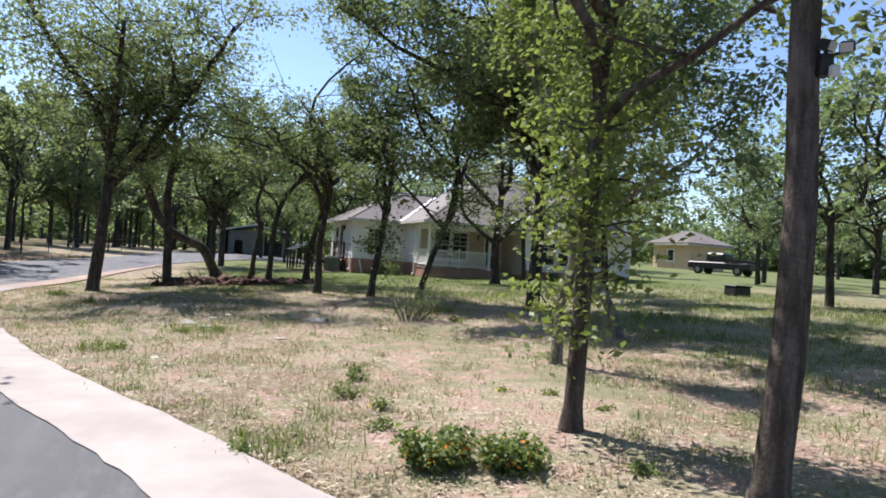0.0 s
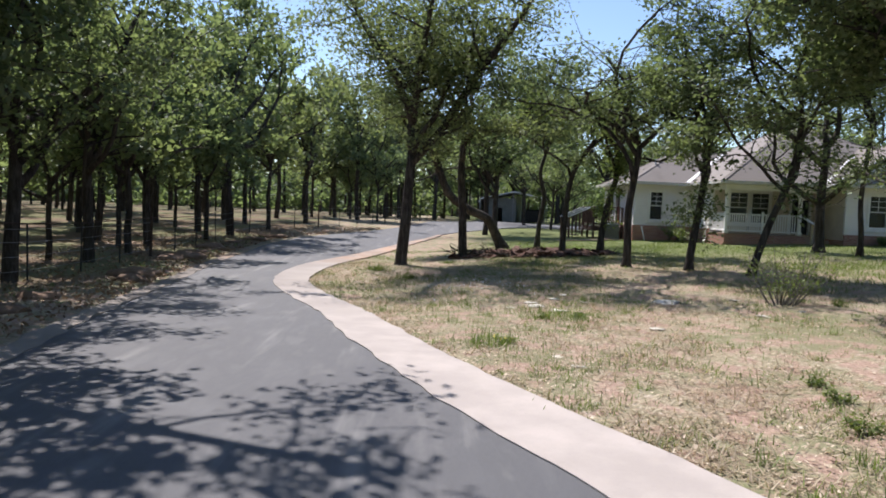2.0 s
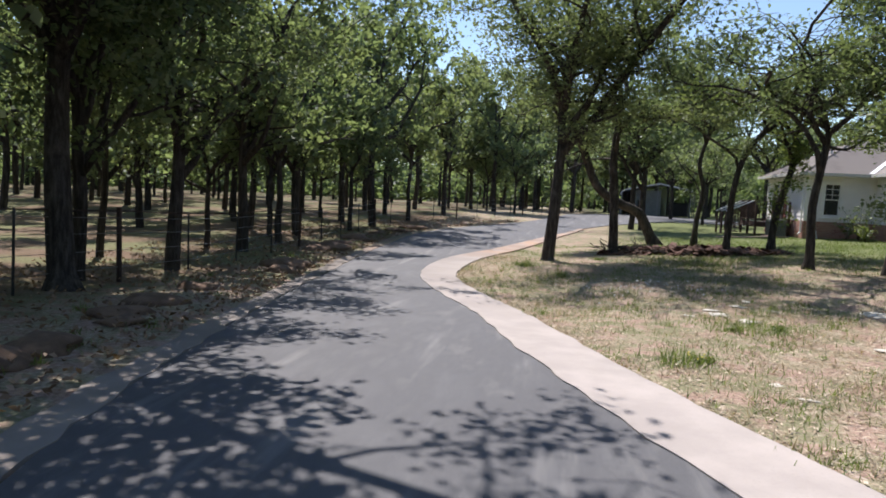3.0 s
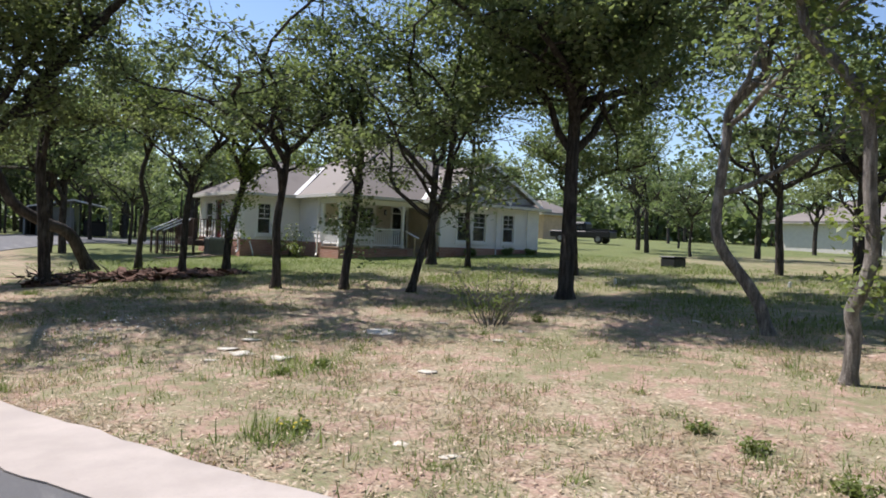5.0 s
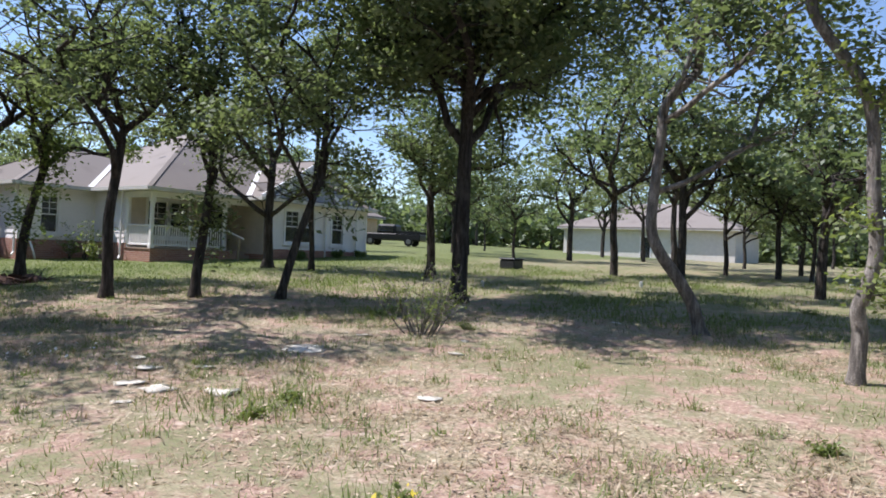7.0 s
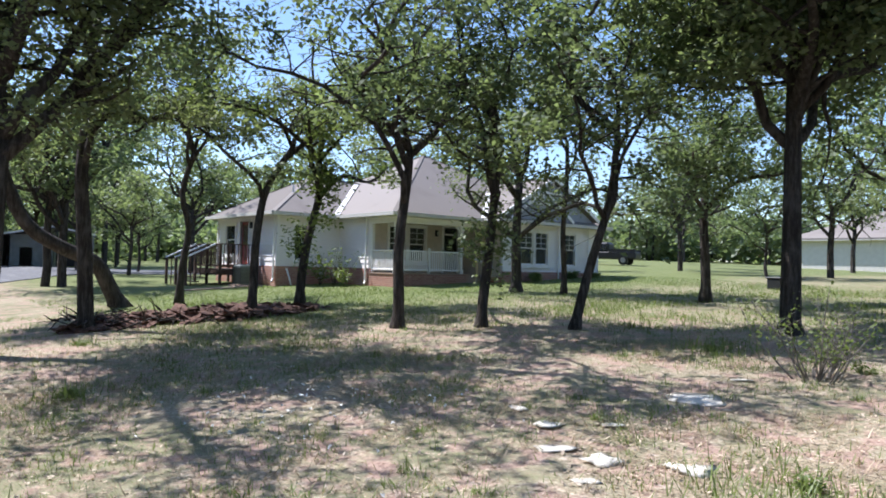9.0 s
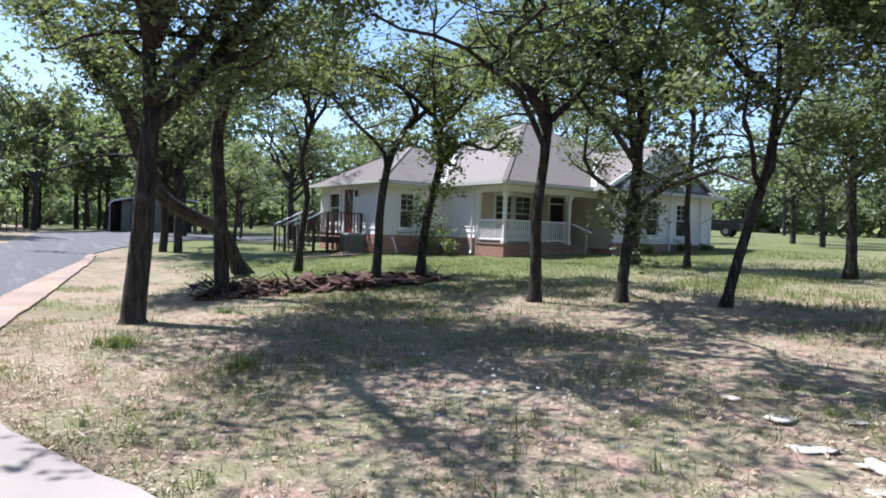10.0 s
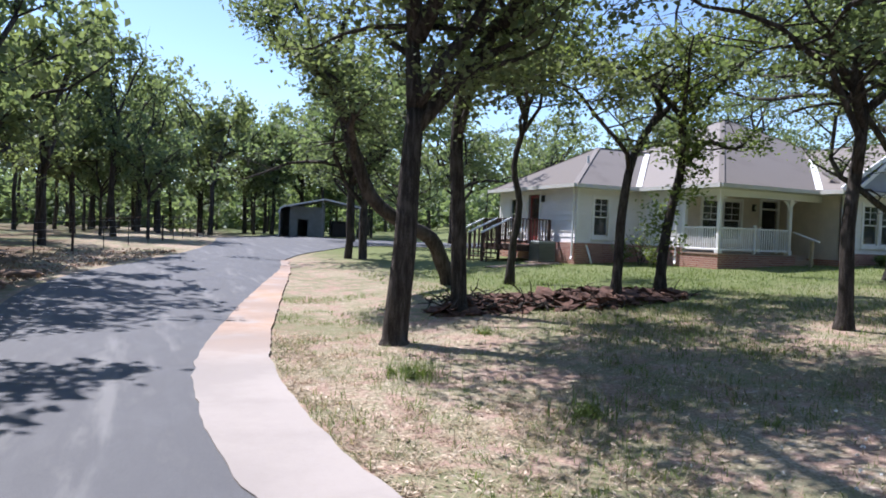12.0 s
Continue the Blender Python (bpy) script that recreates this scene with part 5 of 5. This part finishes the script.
def build_truck():
    x, y = 43.6, 42.8
    t = thing("pickup_truck", x, y, on_ground(x, y), "dark pickup truck parked before the tan house", "truck", turn=20)
    body = boxed(-0.9, 0.9, -2.6, 2.6, 0.45, 1.0, 0.08)
    part("body", body, BLACK, t)
    cab = boxed(-0.82, 0.82, -0.5, 1.1, 1.0, 1.75, 0.16)
    part("cab", cab, BLACK, t)
    for s in (-1, 1):
        part("side_window", boxed(s * 0.822, s * 0.832, -0.3, 0.9, 1.12, 1.6), GLASS, t)
        part("bed_side", boxed(s * 0.84, s * 0.9, -2.58, -0.52, 1.0, 1.2), BLACK, t)
        part("headlight", boxed(s * 0.85, s * 0.55, 2.6, 2.63, 0.75, 0.92), LAMP_GLASS, t)
        for yy in (-1.65, 1.65):
            v, f = tube([(s * 0.72, yy, 0.36), (s * 0.95, yy, 0.36)], [0.36, 0.36], 16)
            w = arrays("wheel", v, f, BLACK, t)
            v, f = tube([(s * 0.951, yy, 0.36), (s * 0.97, yy, 0.36)], [0.2, 0.19], 12)
            arrays("rim", v, f, GREY_METAL, w)
    part("windscreen", bar(bmesh.new(), (0, 1.13, 1.05), (0, 0.98, 1.66), 1.4, 0.02), GLASS, t)


def build_pole():
    x, y = 19.13, 6.28
    z = on_ground(x, y)
    p = thing("utility_pole", x, y, z, "dark wooden utility pole with a pale meter box and conduit", "utility pole")
    p.scale = (1.17, 1.17, 1.17)
    v, f = tube([(0, 0, -0.3), (0.01, 0.02, 2.0), (0.0, 0.10, 4.4), (-0.03, 0.18, 6.35)], [0.12, 0.11, 0.10, 0.085], 12)
    arrays("shaft", v, f, POLE_WOOD, p, smooth=True)
    part("meter_box", boxed(-0.20, 0.02, -0.31, -0.15, 1.05, 1.48, 0.02), WHITE_METAL, p, "white metal meter box")
    part("meter", boxed(-0.17, -0.03, -0.36, -0.312, 1.25, 1.42, 0.02), LAMP_GLASS, p)
    v, f = tube([(-0.08, -0.2, -0.05), (-0.08, -0.2, 1.05)], [0.045, 0.045], 8)
    arrays("conduit", v, f, TAN_WOOD, p)
    v, f = tube([(-0.05, -0.15, 1.48), (-0.04, -0.09, 4.0), (-0.05, -0.03, 5.6)], [0.03] * 3, 8)
    arrays("conduit", v, f, GREY_METAL, p)
    part("insulator", boxed(-0.06, 0.06, 0.0, 0.14, 5.75, 5.92, 0.02), WHITE_METAL, p)
    w = new("cable")
    tagged(w, "thin black overhead service cable from the pole", "cable")
    for k, (end, sag) in enumerate((((40, -34, 7.5), 0.9), ((44, -30, 7.2), 1.1))):
        a, b = Vector((x, y + 0.1, z + 7.1 - 0.3 * k)), Vector(end)
        pts = [a.lerp(b, i / 14) - Vector((0, 0, sag * 4 * (i / 14) * (1 - i / 14))) for i in range(15)]
        v, f = tube(pts, [0.014] * 15, 5)
        arrays("wire", v, f, BLACK, w)


def build_floodlight():
    x, y = 7.10, 2.08
    z = on_ground(x, y) + 2.96
    f = thing("floodlight", x, y, z, "twin-headed white and black floodlight fixed to a trunk", "lamp", turn=-22)
    f.scale = (0.9, 0.9, 0.9)
    part("bracket", boxed(-0.05, 0.05, -0.07, 0.07, -0.10, 0.06, 0.015), BLACK, f)
    for s in (-1, 1):
        m = boxed(-0.05, 0.05, -0.045, 0.045, -0.035, 0.045, 0.012)
        bmesh.ops.transform(m, matrix=pose(0.05 + s * 0.075, -0.08, 0.10, 20, 0, -s * 35), verts=m.verts)
        h = part("lamp_head", m, BLACK, f)
        m = boxed(-0.042, 0.042, -0.052, -0.046, -0.028, 0.038)
        bmesh.ops.transform(m, matrix=pose(0.05 + s * 0.075, -0.08, 0.10, 20, 0, -s * 35), verts=m.verts)
        part("lens", m, LAMP_GLASS, h)
        part("arm", bar(bmesh.new(), (0, -0.05, 0.03), (0.05 + s * 0.07, -0.06, 0.08), 0.02, 0.02), BLACK, f)
    part("sensor", boxed(0.0, 0.07, -0.12, -0.07, -0.12, -0.04, 0.01), WHITE_METAL, f)


def build_fence():
    line = catmull([(-5.6, -8), (-6.2, 1.0), (-6.7, 8.0), (-7.1, 15.0), (-7.6, 22.0), (-8.0, 30.0), (-7.6, 38.0), (-4.6, 46.0), (-2.2, 53.0), (1.0, 66.0)], 12)
    d = np.r_[0, np.cumsum(np.hypot(*np.diff(line, axis=0).T))]
    f = thing("fence", line[0][0], line[0][1], 0, "wire fence on thin dark posts along the wood's edge", "fence")
    O = Vector((line[0][0], line[0][1], 0))
    rr = random.Random(3)
    n = int(d[-1] / 2.6)
    tops = []
    for i in range(n + 1):
        s = d[-1] * i / n
        x, y = np.interp(s, d, line[:, 0]), np.interp(s, d, line[:, 1])
        z = on_ground(x, y)
        wood = i % 4 == 0
        r = 0.05 if wood else 0.022
        lean = rr.uniform(-0.03, 0.03)
        v, q = tube([Vector((x, y, z - 0.1)) - O, Vector((x + lean, y, z + (1.32 if wood else 1.25))) - O], [r, r * 0.9], 7)
        arrays("post", v, q, POLE_WOOD if wood else DARK_METAL, f)
        tops.append(Vector((x, y, z)))
    for k, h in enumerate((0.25, 0.55, 0.85, 1.12)):
        pts = [p + Vector((0, 0, h + 0.01 * math.sin(i))) - O for i, p in enumerate(tops)]
        v, q = tube(pts, [0.0045] * len(pts), 4)
        arrays("wire", v, q, GREY_METAL, f)
    pts = [p + Vector((0, 0, 1.24 + 0.02 * math.sin(i * 1.7))) - O for i, p in enumerate(tops)]
    v, q = tube(pts, [0.013] * len(pts), 6)
    arrays("top_rail", v, q, POLE_WOOD, f)


# ---- rocks, brush, bushes, weeds ----
def chunk(rr, size, flat=1.0, rough=0.35, fine=2):
    bm = bmesh.new()
    bmesh.ops.create_icosphere(bm, subdivisions=fine, radius=size)
    o = Vector((rr.uniform(0, 50), rr.uniform(0, 50), 0))
    for v in bm.verts:
        v.co *= 1 + rough * noise.noise(v.co / size * 1.2 + o)
        v.co.z *= flat
    return bm


def build_rocks():
    rr = random.Random(17)
    spots = [(6.0, 13.9, 0.46), (3.4, 13.2, 0.28), (3.7, 12.65, 0.3), (3.35, 13.7, 0.24), (3.92, 14.25, 0.24), (4.4, 13.85, 0.2), (7.5, 14.1, 0.26), (7.1, 12.12, 0.24), (8.0, 12.6, 0.22), (2.9, 13.0, 0.16), (4.9, 11.0, 0.2), (2.1, 10.2, 0.18), (2.9, 8.6, 0.17), (3.1, 8.2, 0.13), (15.3, 8.9, 0.26), (11.6, 11.6, 0.2), (7.9, 9.4, 0.2), (4.2, 14.9, 0.16)]
    for x, y, s in spots:
        s *= 0.5
        bm = chunk(rr, s, 0.1, 0.9)
        for v in bm.verts:
            v.co.x *= 1.25
        ob = mesh_ob("rock", bm, ROCK, smooth=True)
        ob.matrix_basis = pose(x, y, on_ground(x, y) + s * 0.02, rr.uniform(-5, 5), rr.uniform(-5, 5), rr.uniform(0, 360))
        tagged(ob, "flat pale limestone rock sunk in dry grass", "rock", "pale rocks in the yard")


def build_brush_heap():
    rr = random.Random(23)
    cx, cy = 5.1, 26.0
    h = thing("brush_heap", cx, cy, on_ground(cx, cy), "low heap of reddish-brown bark, sticks and debris", "debris")
    V, F = [], []
    for k in range(420):
        a, r = rr.uniform(0, 6.28), rr.random() ** 0.6
        x, y = 3.1 * r * math.cos(a), 1.05 * r * math.sin(a)
        x, y = x + 0.3 * y, y - 0.12 * x
        z = 0.30 * (1 - r) * rr.random() + on_ground(cx + x, cy + y) - on_ground(cx, cy)
        bm = chunk(rr, rr.uniform(0.05, 0.17), rr.uniform(0.2, 0.5), 1.0, 1)
        for q in bm.verts:
            q.co.x *= 1.9
        bmesh.ops.transform(bm, matrix=pose(x, y, z + 0.03, rr.uniform(-30, 30), rr.uniform(-30, 30), rr.uniform(0, 360)), verts=bm.verts)
        bm.verts.index_update()
        base = len(V)
        V += [tuple(v.co) for v in bm.verts]
        F += [tuple(v.index + base for v in f.verts) for f in bm.faces]
        bm.free()
    arrays("debris", V, F, ROCK_RED, h)["kind"] = "stuff"
    items = []
    for k in range(220):
        a, r = rr.uniform(0, 6.28), rr.random() ** 0.5
        p = Vector((3.2 * r * math.cos(a), 1.3 * r * math.sin(a), 0.06))
        pts, rad, _ = limb(rr, p, Vector((rr.uniform(-1, 1), rr.uniform(-1, 1), rr.uniform(-0.1, 0.35))), rr.uniform(0.25, 0.7), 0.02, 0.007, 0.4, -0.05, 4)
        items.append((pts, rad, 5))
    v, f = tubes(items)
    arrays("brushwood", v, f, BARK, h)["kind"] = "stuff"


def bush(name, x, y, height, width, stems, leaves, leaf, mat, label, category="bush", twig=BARK_GREY, seed=1, flowers=None, petals=0, group=""):
    rr, rng = random.Random(seed), np.random.default_rng(seed)
    b = thing(name, x, y, on_ground(x, y), label, category, group)
    items, tips = [], []
    for k in range(stems):
        a = rr.uniform(0, 6.28)
        o = width * 0.25 * rr.random()
        pts, rad, _ = limb(rr, (o * math.cos(a), o * math.sin(a), -0.03), Vector((math.cos(a) * width / height, math.sin(a) * width / height, 1.3)), height * rr.uniform(0.7, 1.15), 0.006 + 0.006 * height, 0.003, 0.25, 0.0, 6)
        items.append((pts, rad, 5))
        tips += [tuple(q) for q in pts[2:]]
        for q in pts[2:-1]:
            a = rr.uniform(0, 6.28)
            p2, r2, _ = limb(rr, q, Vector((math.cos(a), math.sin(a), 0.5)), height * 0.3, 0.004, 0.002, 0.3, 0.0, 3)
            items.append((p2, r2, 4))
            tips += [tuple(z) for z in p2[1:]]
    v, f = tubes(items)
    arrays("brushwood", v, f, twig, b)["kind"] = "stuff"
    quads("foliage", leaf_quads(rng, tips, leaf * 0.9, max(1, leaves // len(tips)), leaf), mat, b)["kind"] = "stuff"
    if flowers:
        pick = [tips[i] for i in rng.integers(0, len(tips), petals)]
        quads("blossom", leaf_quads(rng, pick, 0.05, 5, 0.045), flowers, b)["kind"] = "stuff"
    return b


def build_plants():
    bush("dry_bush", 8.05, 13.45, 1.15, 0.95, 26, 900, 0.055, LEAF_LIGHT, "sparse twiggy dry bush in the yard", seed=31)
    bush("flower_bed", 5.15, 3.6, 0.32, 0.34, 30, 1800, 0.055, GRASS_GREEN, "low bright green flowering plant with orange blooms", "plant", GRASS_GREEN, 32, ORANGE, 26)
    bush("flower_bed", 5.68, 3.38, 0.30, 0.34, 30, 1800, 0.055, GRASS_GREEN, "low bright green leafy plant with orange blooms", "plant", GRASS_GREEN, 33, ORANGE, 14)
    k = 40
    for x, y, h in ((5.0, 4.74, 0.24), (7.46, 4.84, 0.16), (6.61, 3.02, 0.17), (7.24, 5.59, 0.16), (3.73, 4.14, 0.16), (5.42, 7.61, 0.2), (5.33, 7.03, 0.24), (5.24, 5.54, 0.22), (5.0, 6.1, 0.3), (3.9, 11.9, 0.22), (3.3, 11.7, 0.18), (2.4, 9.4, 0.22), (-0.16, 21.3, 0.32), (-0.3, 21.5, 0.26), (0.86, 19.2, 0.24), (2.0, 23.7, 0.22), (9.5, 15.6, 0.22), (15.5, 8.9, 0.3), (9.0, 13.2, 0.3), (6.8, 5.9, 0.14)):
        k += 1
        bush("weed", x, y, h * 0.62, h * 0.75, 11, 300, 0.04, GRASS_GREEN, "small bright green weed in dry grass", "weed", GRASS_GREEN, k, YELLOW if k % 4 == 0 else None, 3, "weeds in the yard")
    for x, y, h in ((20.6, 29.35, 0.42), (23.0, 29.4, 0.38), (24.6, 29.4, 0.3)):
        k += 1
        bush("shrub", x, y, h, h * 1.1, 14, 1500, 0.07, LEAF_LIGHT, "small rounded green shrub against the brick base", "shrub", BARK, k, group="shrubs along the house")
    for x, y, h in ((13.1, 34.2, 1.0), (13.25, 33.4, 1.5), (13.2, 32.6, 0.75)):
        k += 1
        bush("shrub", x, y, h, h * 0.24, 6, 230, 0.12, GRASS_GREEN, "tall leafy shrub with pale flowers by the porch wall", "shrub", BARK, k, PETAL, 40, group="tall shrubs by the porch")


def build_box():
    x, y = 24.5, 21.0
    b = thing("utility_box", x, y, on_ground(x, y), "low dark green utility box on the lawn", "utility box")
    part("casing", boxed(-0.4, 0.4, -0.35, 0.35, -0.05, 0.36, 0.05), DARK_METAL, b)
    part("lid", boxed(-0.43, 0.43, -0.38, 0.38, 0.362, 0.42, 0.03), DARK_METAL, b)
    for x, y in ((16.5, 17.5), (20.0, 14.0), (24.5, 8.8)):
        m = thing("marker", x, y, on_ground(x, y), "small white marker cap on the lawn", "marker", "markers on the lawn")
        v, f = tube([(0, 0, -0.03), (0, 0, 0.14), (0, 0, 0.17)], [0.05, 0.05, 0.02], 10)
        arrays("cap", v, f, WHITE_METAL, m)


# ---- grass ----
def blades(rng, x, y, length, width, tilt):
    n = len(x)
    z = ground_z(x, y)
    a = rng.uniform(0, 2 * np.pi, n)
    t = np.clip(rng.normal(tilt, 0.35, n), 0.03, 1.5)
    u = np.c_[np.cos(a) * np.cos(t), np.sin(a) * np.cos(t), np.sin(t)]
    s = np.c_[-np.sin(a), np.cos(a), np.zeros(n)]
    L = (length * rng.uniform(0.5, 1.5, n))[:, None]
    W = (width * rng.uniform(0.6, 1.4, n))[:, None]
    p = np.c_[x, y, z - 0.005]
    tip = p + u * L
    bend = np.c_[np.zeros(n), np.zeros(n), -0.15 * L[:, 0] * np.cos(t)]
    return np.stack([p - s * W, p + s * W, tip + s * W * 0.3 + bend, tip - s * W * 0.3 + bend], axis=1)


def build_grass():
    rng = np.random.default_rng(77)
    gy, gx = EDGE_G[:, 1], EDGE_G[:, 0]
    patch = lambda x, y, s, o: np.array([noise.noise(Vector((a * s, b * s, o))) for a, b in zip(x, y)])

    def field(n, ymin, ymax, depth, power):
        y = rng.uniform(ymin, ymax, n)
        x = np.interp(y, gy, gx) + 0.05 + depth * rng.random(n) ** power
        return x, y
    x, y = field(190000, 1.0, 25.0, 11.5, 1.25)
    keep = patch(x, y, 1.3, 0) + 0.7 * patch(x, y, 4.5, 2) + rng.normal(0, 0.2, len(x)) > -0.05
    g = quads("dry_grass", blades(rng, x[keep], y[keep], 0.10, 0.0055, 0.22), GRASS_DRY)
    tagged(g, "dry straw-coloured grass and stubble over the yard", "grass", kind="stuff")
    x, y = field(150000, 1.0, 30.0, 12.5, 1.15)
    keep = patch(x, y, 0.9, 9) + 0.8 * patch(x, y, 3.6, 6) + rng.normal(0, 0.18, len(x)) > 0.20
    g = quads("green_grass", blades(rng, x[keep], y[keep], 0.075, 0.0045, 0.8), GRASS_GREEN)
    tagged(g, "patches of green grass among the dry stubble", "grass", kind="stuff")
    # lawn before the house and far side
    x, y = rng.uniform(3, 27, 50000), rng.uniform(20, 35, 50000)
    keep = ~((x > 11.2) & (y > 34.9) | (x > 13.9) & (y > 30.6) | (x > 18.9) & (y > 29.7)) & (x > np.interp(y, gy, gx) + 0.1)
    g = quads("lawn", blades(rng, x[keep], y[keep], 0.07, 0.008, 1.0), GRASS_GREEN)
    tagged(g, "short green lawn grass before the house", "grass", kind="stuff")
    # longer grass on the far side of the yard
    x, y = rng.uniform(11, 26, 60000), rng.uniform(2, 22, 60000)
    keep = patch(x, y, 0.5, 12) + 0.6 * patch(x, y, 2.4, 13) + rng.normal(0, 0.22, len(x)) > 0.02
    g = quads("rough_grass", blades(rng, x[keep], y[keep], 0.12, 0.009, 0.8), GRASS_GREEN)
    tagged(g, "rough green grass in patches on the far yard", "grass", kind="stuff")
    # pale dead leaves and straw flakes lying about
    x, y = field(72000, 1.0, 25.0, 9.0, 1.3)
    keep = patch(x, y, 2.1, 4) + rng.normal(0, 0.3, len(x)) > 0.05
    x, y = x[keep], y[keep]
    a, L = rng.uniform(0, 6.28, len(x)), rng.uniform(0.010, 0.034, len(x))
    u = np.c_[np.cos(a), np.sin(a), rng.normal(0, 0.25, len(x))] * L[:, None]
    s = np.c_[-np.sin(a), np.cos(a), rng.normal(0, 0.25, len(x))] * (L * rng.uniform(0.2, 0.5, len(x)))[:, None]
    p = np.c_[x, y, ground_z(x, y) + rng.uniform(0.006, 0.03, len(x))]
    g = quads("dead_leaves", np.stack([p - u, p + s, p + u, p - s], axis=1), FLAKE)
    tagged(g, "pale dead leaves and straw flakes on the bare soil", "leaves", kind="stuff")
    # tufts
    V = []
    for k in range(300):
        if k < 240:
            cy = rng.uniform(2, 24)
            cx = float(np.interp(cy, gy, gx)) + rng.uniform(0.1, 10)
        else:
            cy = rng.uniform(4, 36)
            cx = float(np.interp(cy, EDGE_L[:, 1], EDGE_L[:, 0])) - rng.uniform(0.6, 2.2)
        m = 40
        r = rng.uniform(0.03, 0.16)
        V.append(blades(rng, cx + rng.normal(0, r, m), cy + rng.normal(0, r, m), rng.uniform(0.05, 0.13), 0.005, 0.8))
    for cx, cy, m, r, length in ((-0.16, 21.3, 260, 0.20, 0.24), (0.86, 19.2, 160, 0.16, 0.2), (2.1, 9.3, 170, 0.16, 0.17), (3.5, 11.9, 300, 0.34, 0.16), (4.0, 4.3, 200, 0.24, 0.12), (9.6, 15.6, 260, 0.3, 0.2), (2.0, 23.7, 120, 0.18, 0.16)):
        V.append(blades(rng, cx + rng.normal(0, r, m), cy + rng.normal(0, r, m), length, 0.006, 0.95))
    g = quads("grass_tufts", np.concatenate(V), GRASS_GREEN)
    tagged(g, "scattered bright green grass tufts", "grass", kind="stuff")
    # litter along the left verge
    y = rng.uniform(0, 45, 9000)
    x = np.interp(y, EDGE_L[:, 1], EDGE_L[:, 0]) - 0.45 - 6.0 * rng.random(9000) ** 1.6
    c = np.c_[x, y, ground_z(x, y) + 0.015 + 0.05 * rng.random(9000)]
    g = quads("leaf_litter", leaf_quads(rng, c, 0.03, 1, 0.085), LITTER)
    tagged(g, "brown fallen leaves and bark along the wood's edge", "leaves", kind="stuff")
    # small white flowers
    x, y = rng.normal(2.4, 0.9, 90), rng.normal(16.2, 0.9, 90)
    c = np.c_[x, y, ground_z(x, y) + rng.uniform(0.05, 0.2, 90)]
    g = quads("white_flowers", leaf_quads(rng, c, 0.01, 3, 0.035), PETAL)
    tagged(g, "scattered tiny white wildflowers in the shade", "flowers", kind="stuff")


def build_mounds():
    rr = random.Random(41)
    for k in range(34):
        y = rr.uniform(2, 40)
        x = float(np.interp(y, EDGE_L[:, 1], EDGE_L[:, 0])) - rr.uniform(0.9, 1.7)
        ob = mesh_ob("soil_mound", chunk(rr, rr.uniform(0.25, 0.6), 0.32, 0.6), SOIL, smooth=True)
        ob.matrix_basis = pose(x, y, on_ground(x, y), 0, 0, rr.uniform(0, 360))
        tagged(ob, "low mound of brown soil and leaf litter by the drive", "soil", "soil mounds along the drive")


FLAKE = m_leaf("straw_flake", (0.26, 0.19, 0.14), (0.66, 0.57, 0.46), 0.1)
LITTER = m_leaf("fallen_leaf", (0.12, 0.07, 0.045), (0.42, 0.29, 0.20), 0.1)
SOIL = m_plain("brown_soil", (0.24, 0.155, 0.105), 0.95, vary=0.45, scale=5, bump=0.9)
build_carport()
build_truck()
build_pole()
build_floodlight()
build_fence()
build_rocks()
build_brush_heap()
build_plants()
build_box()
build_mounds()
build_grass()
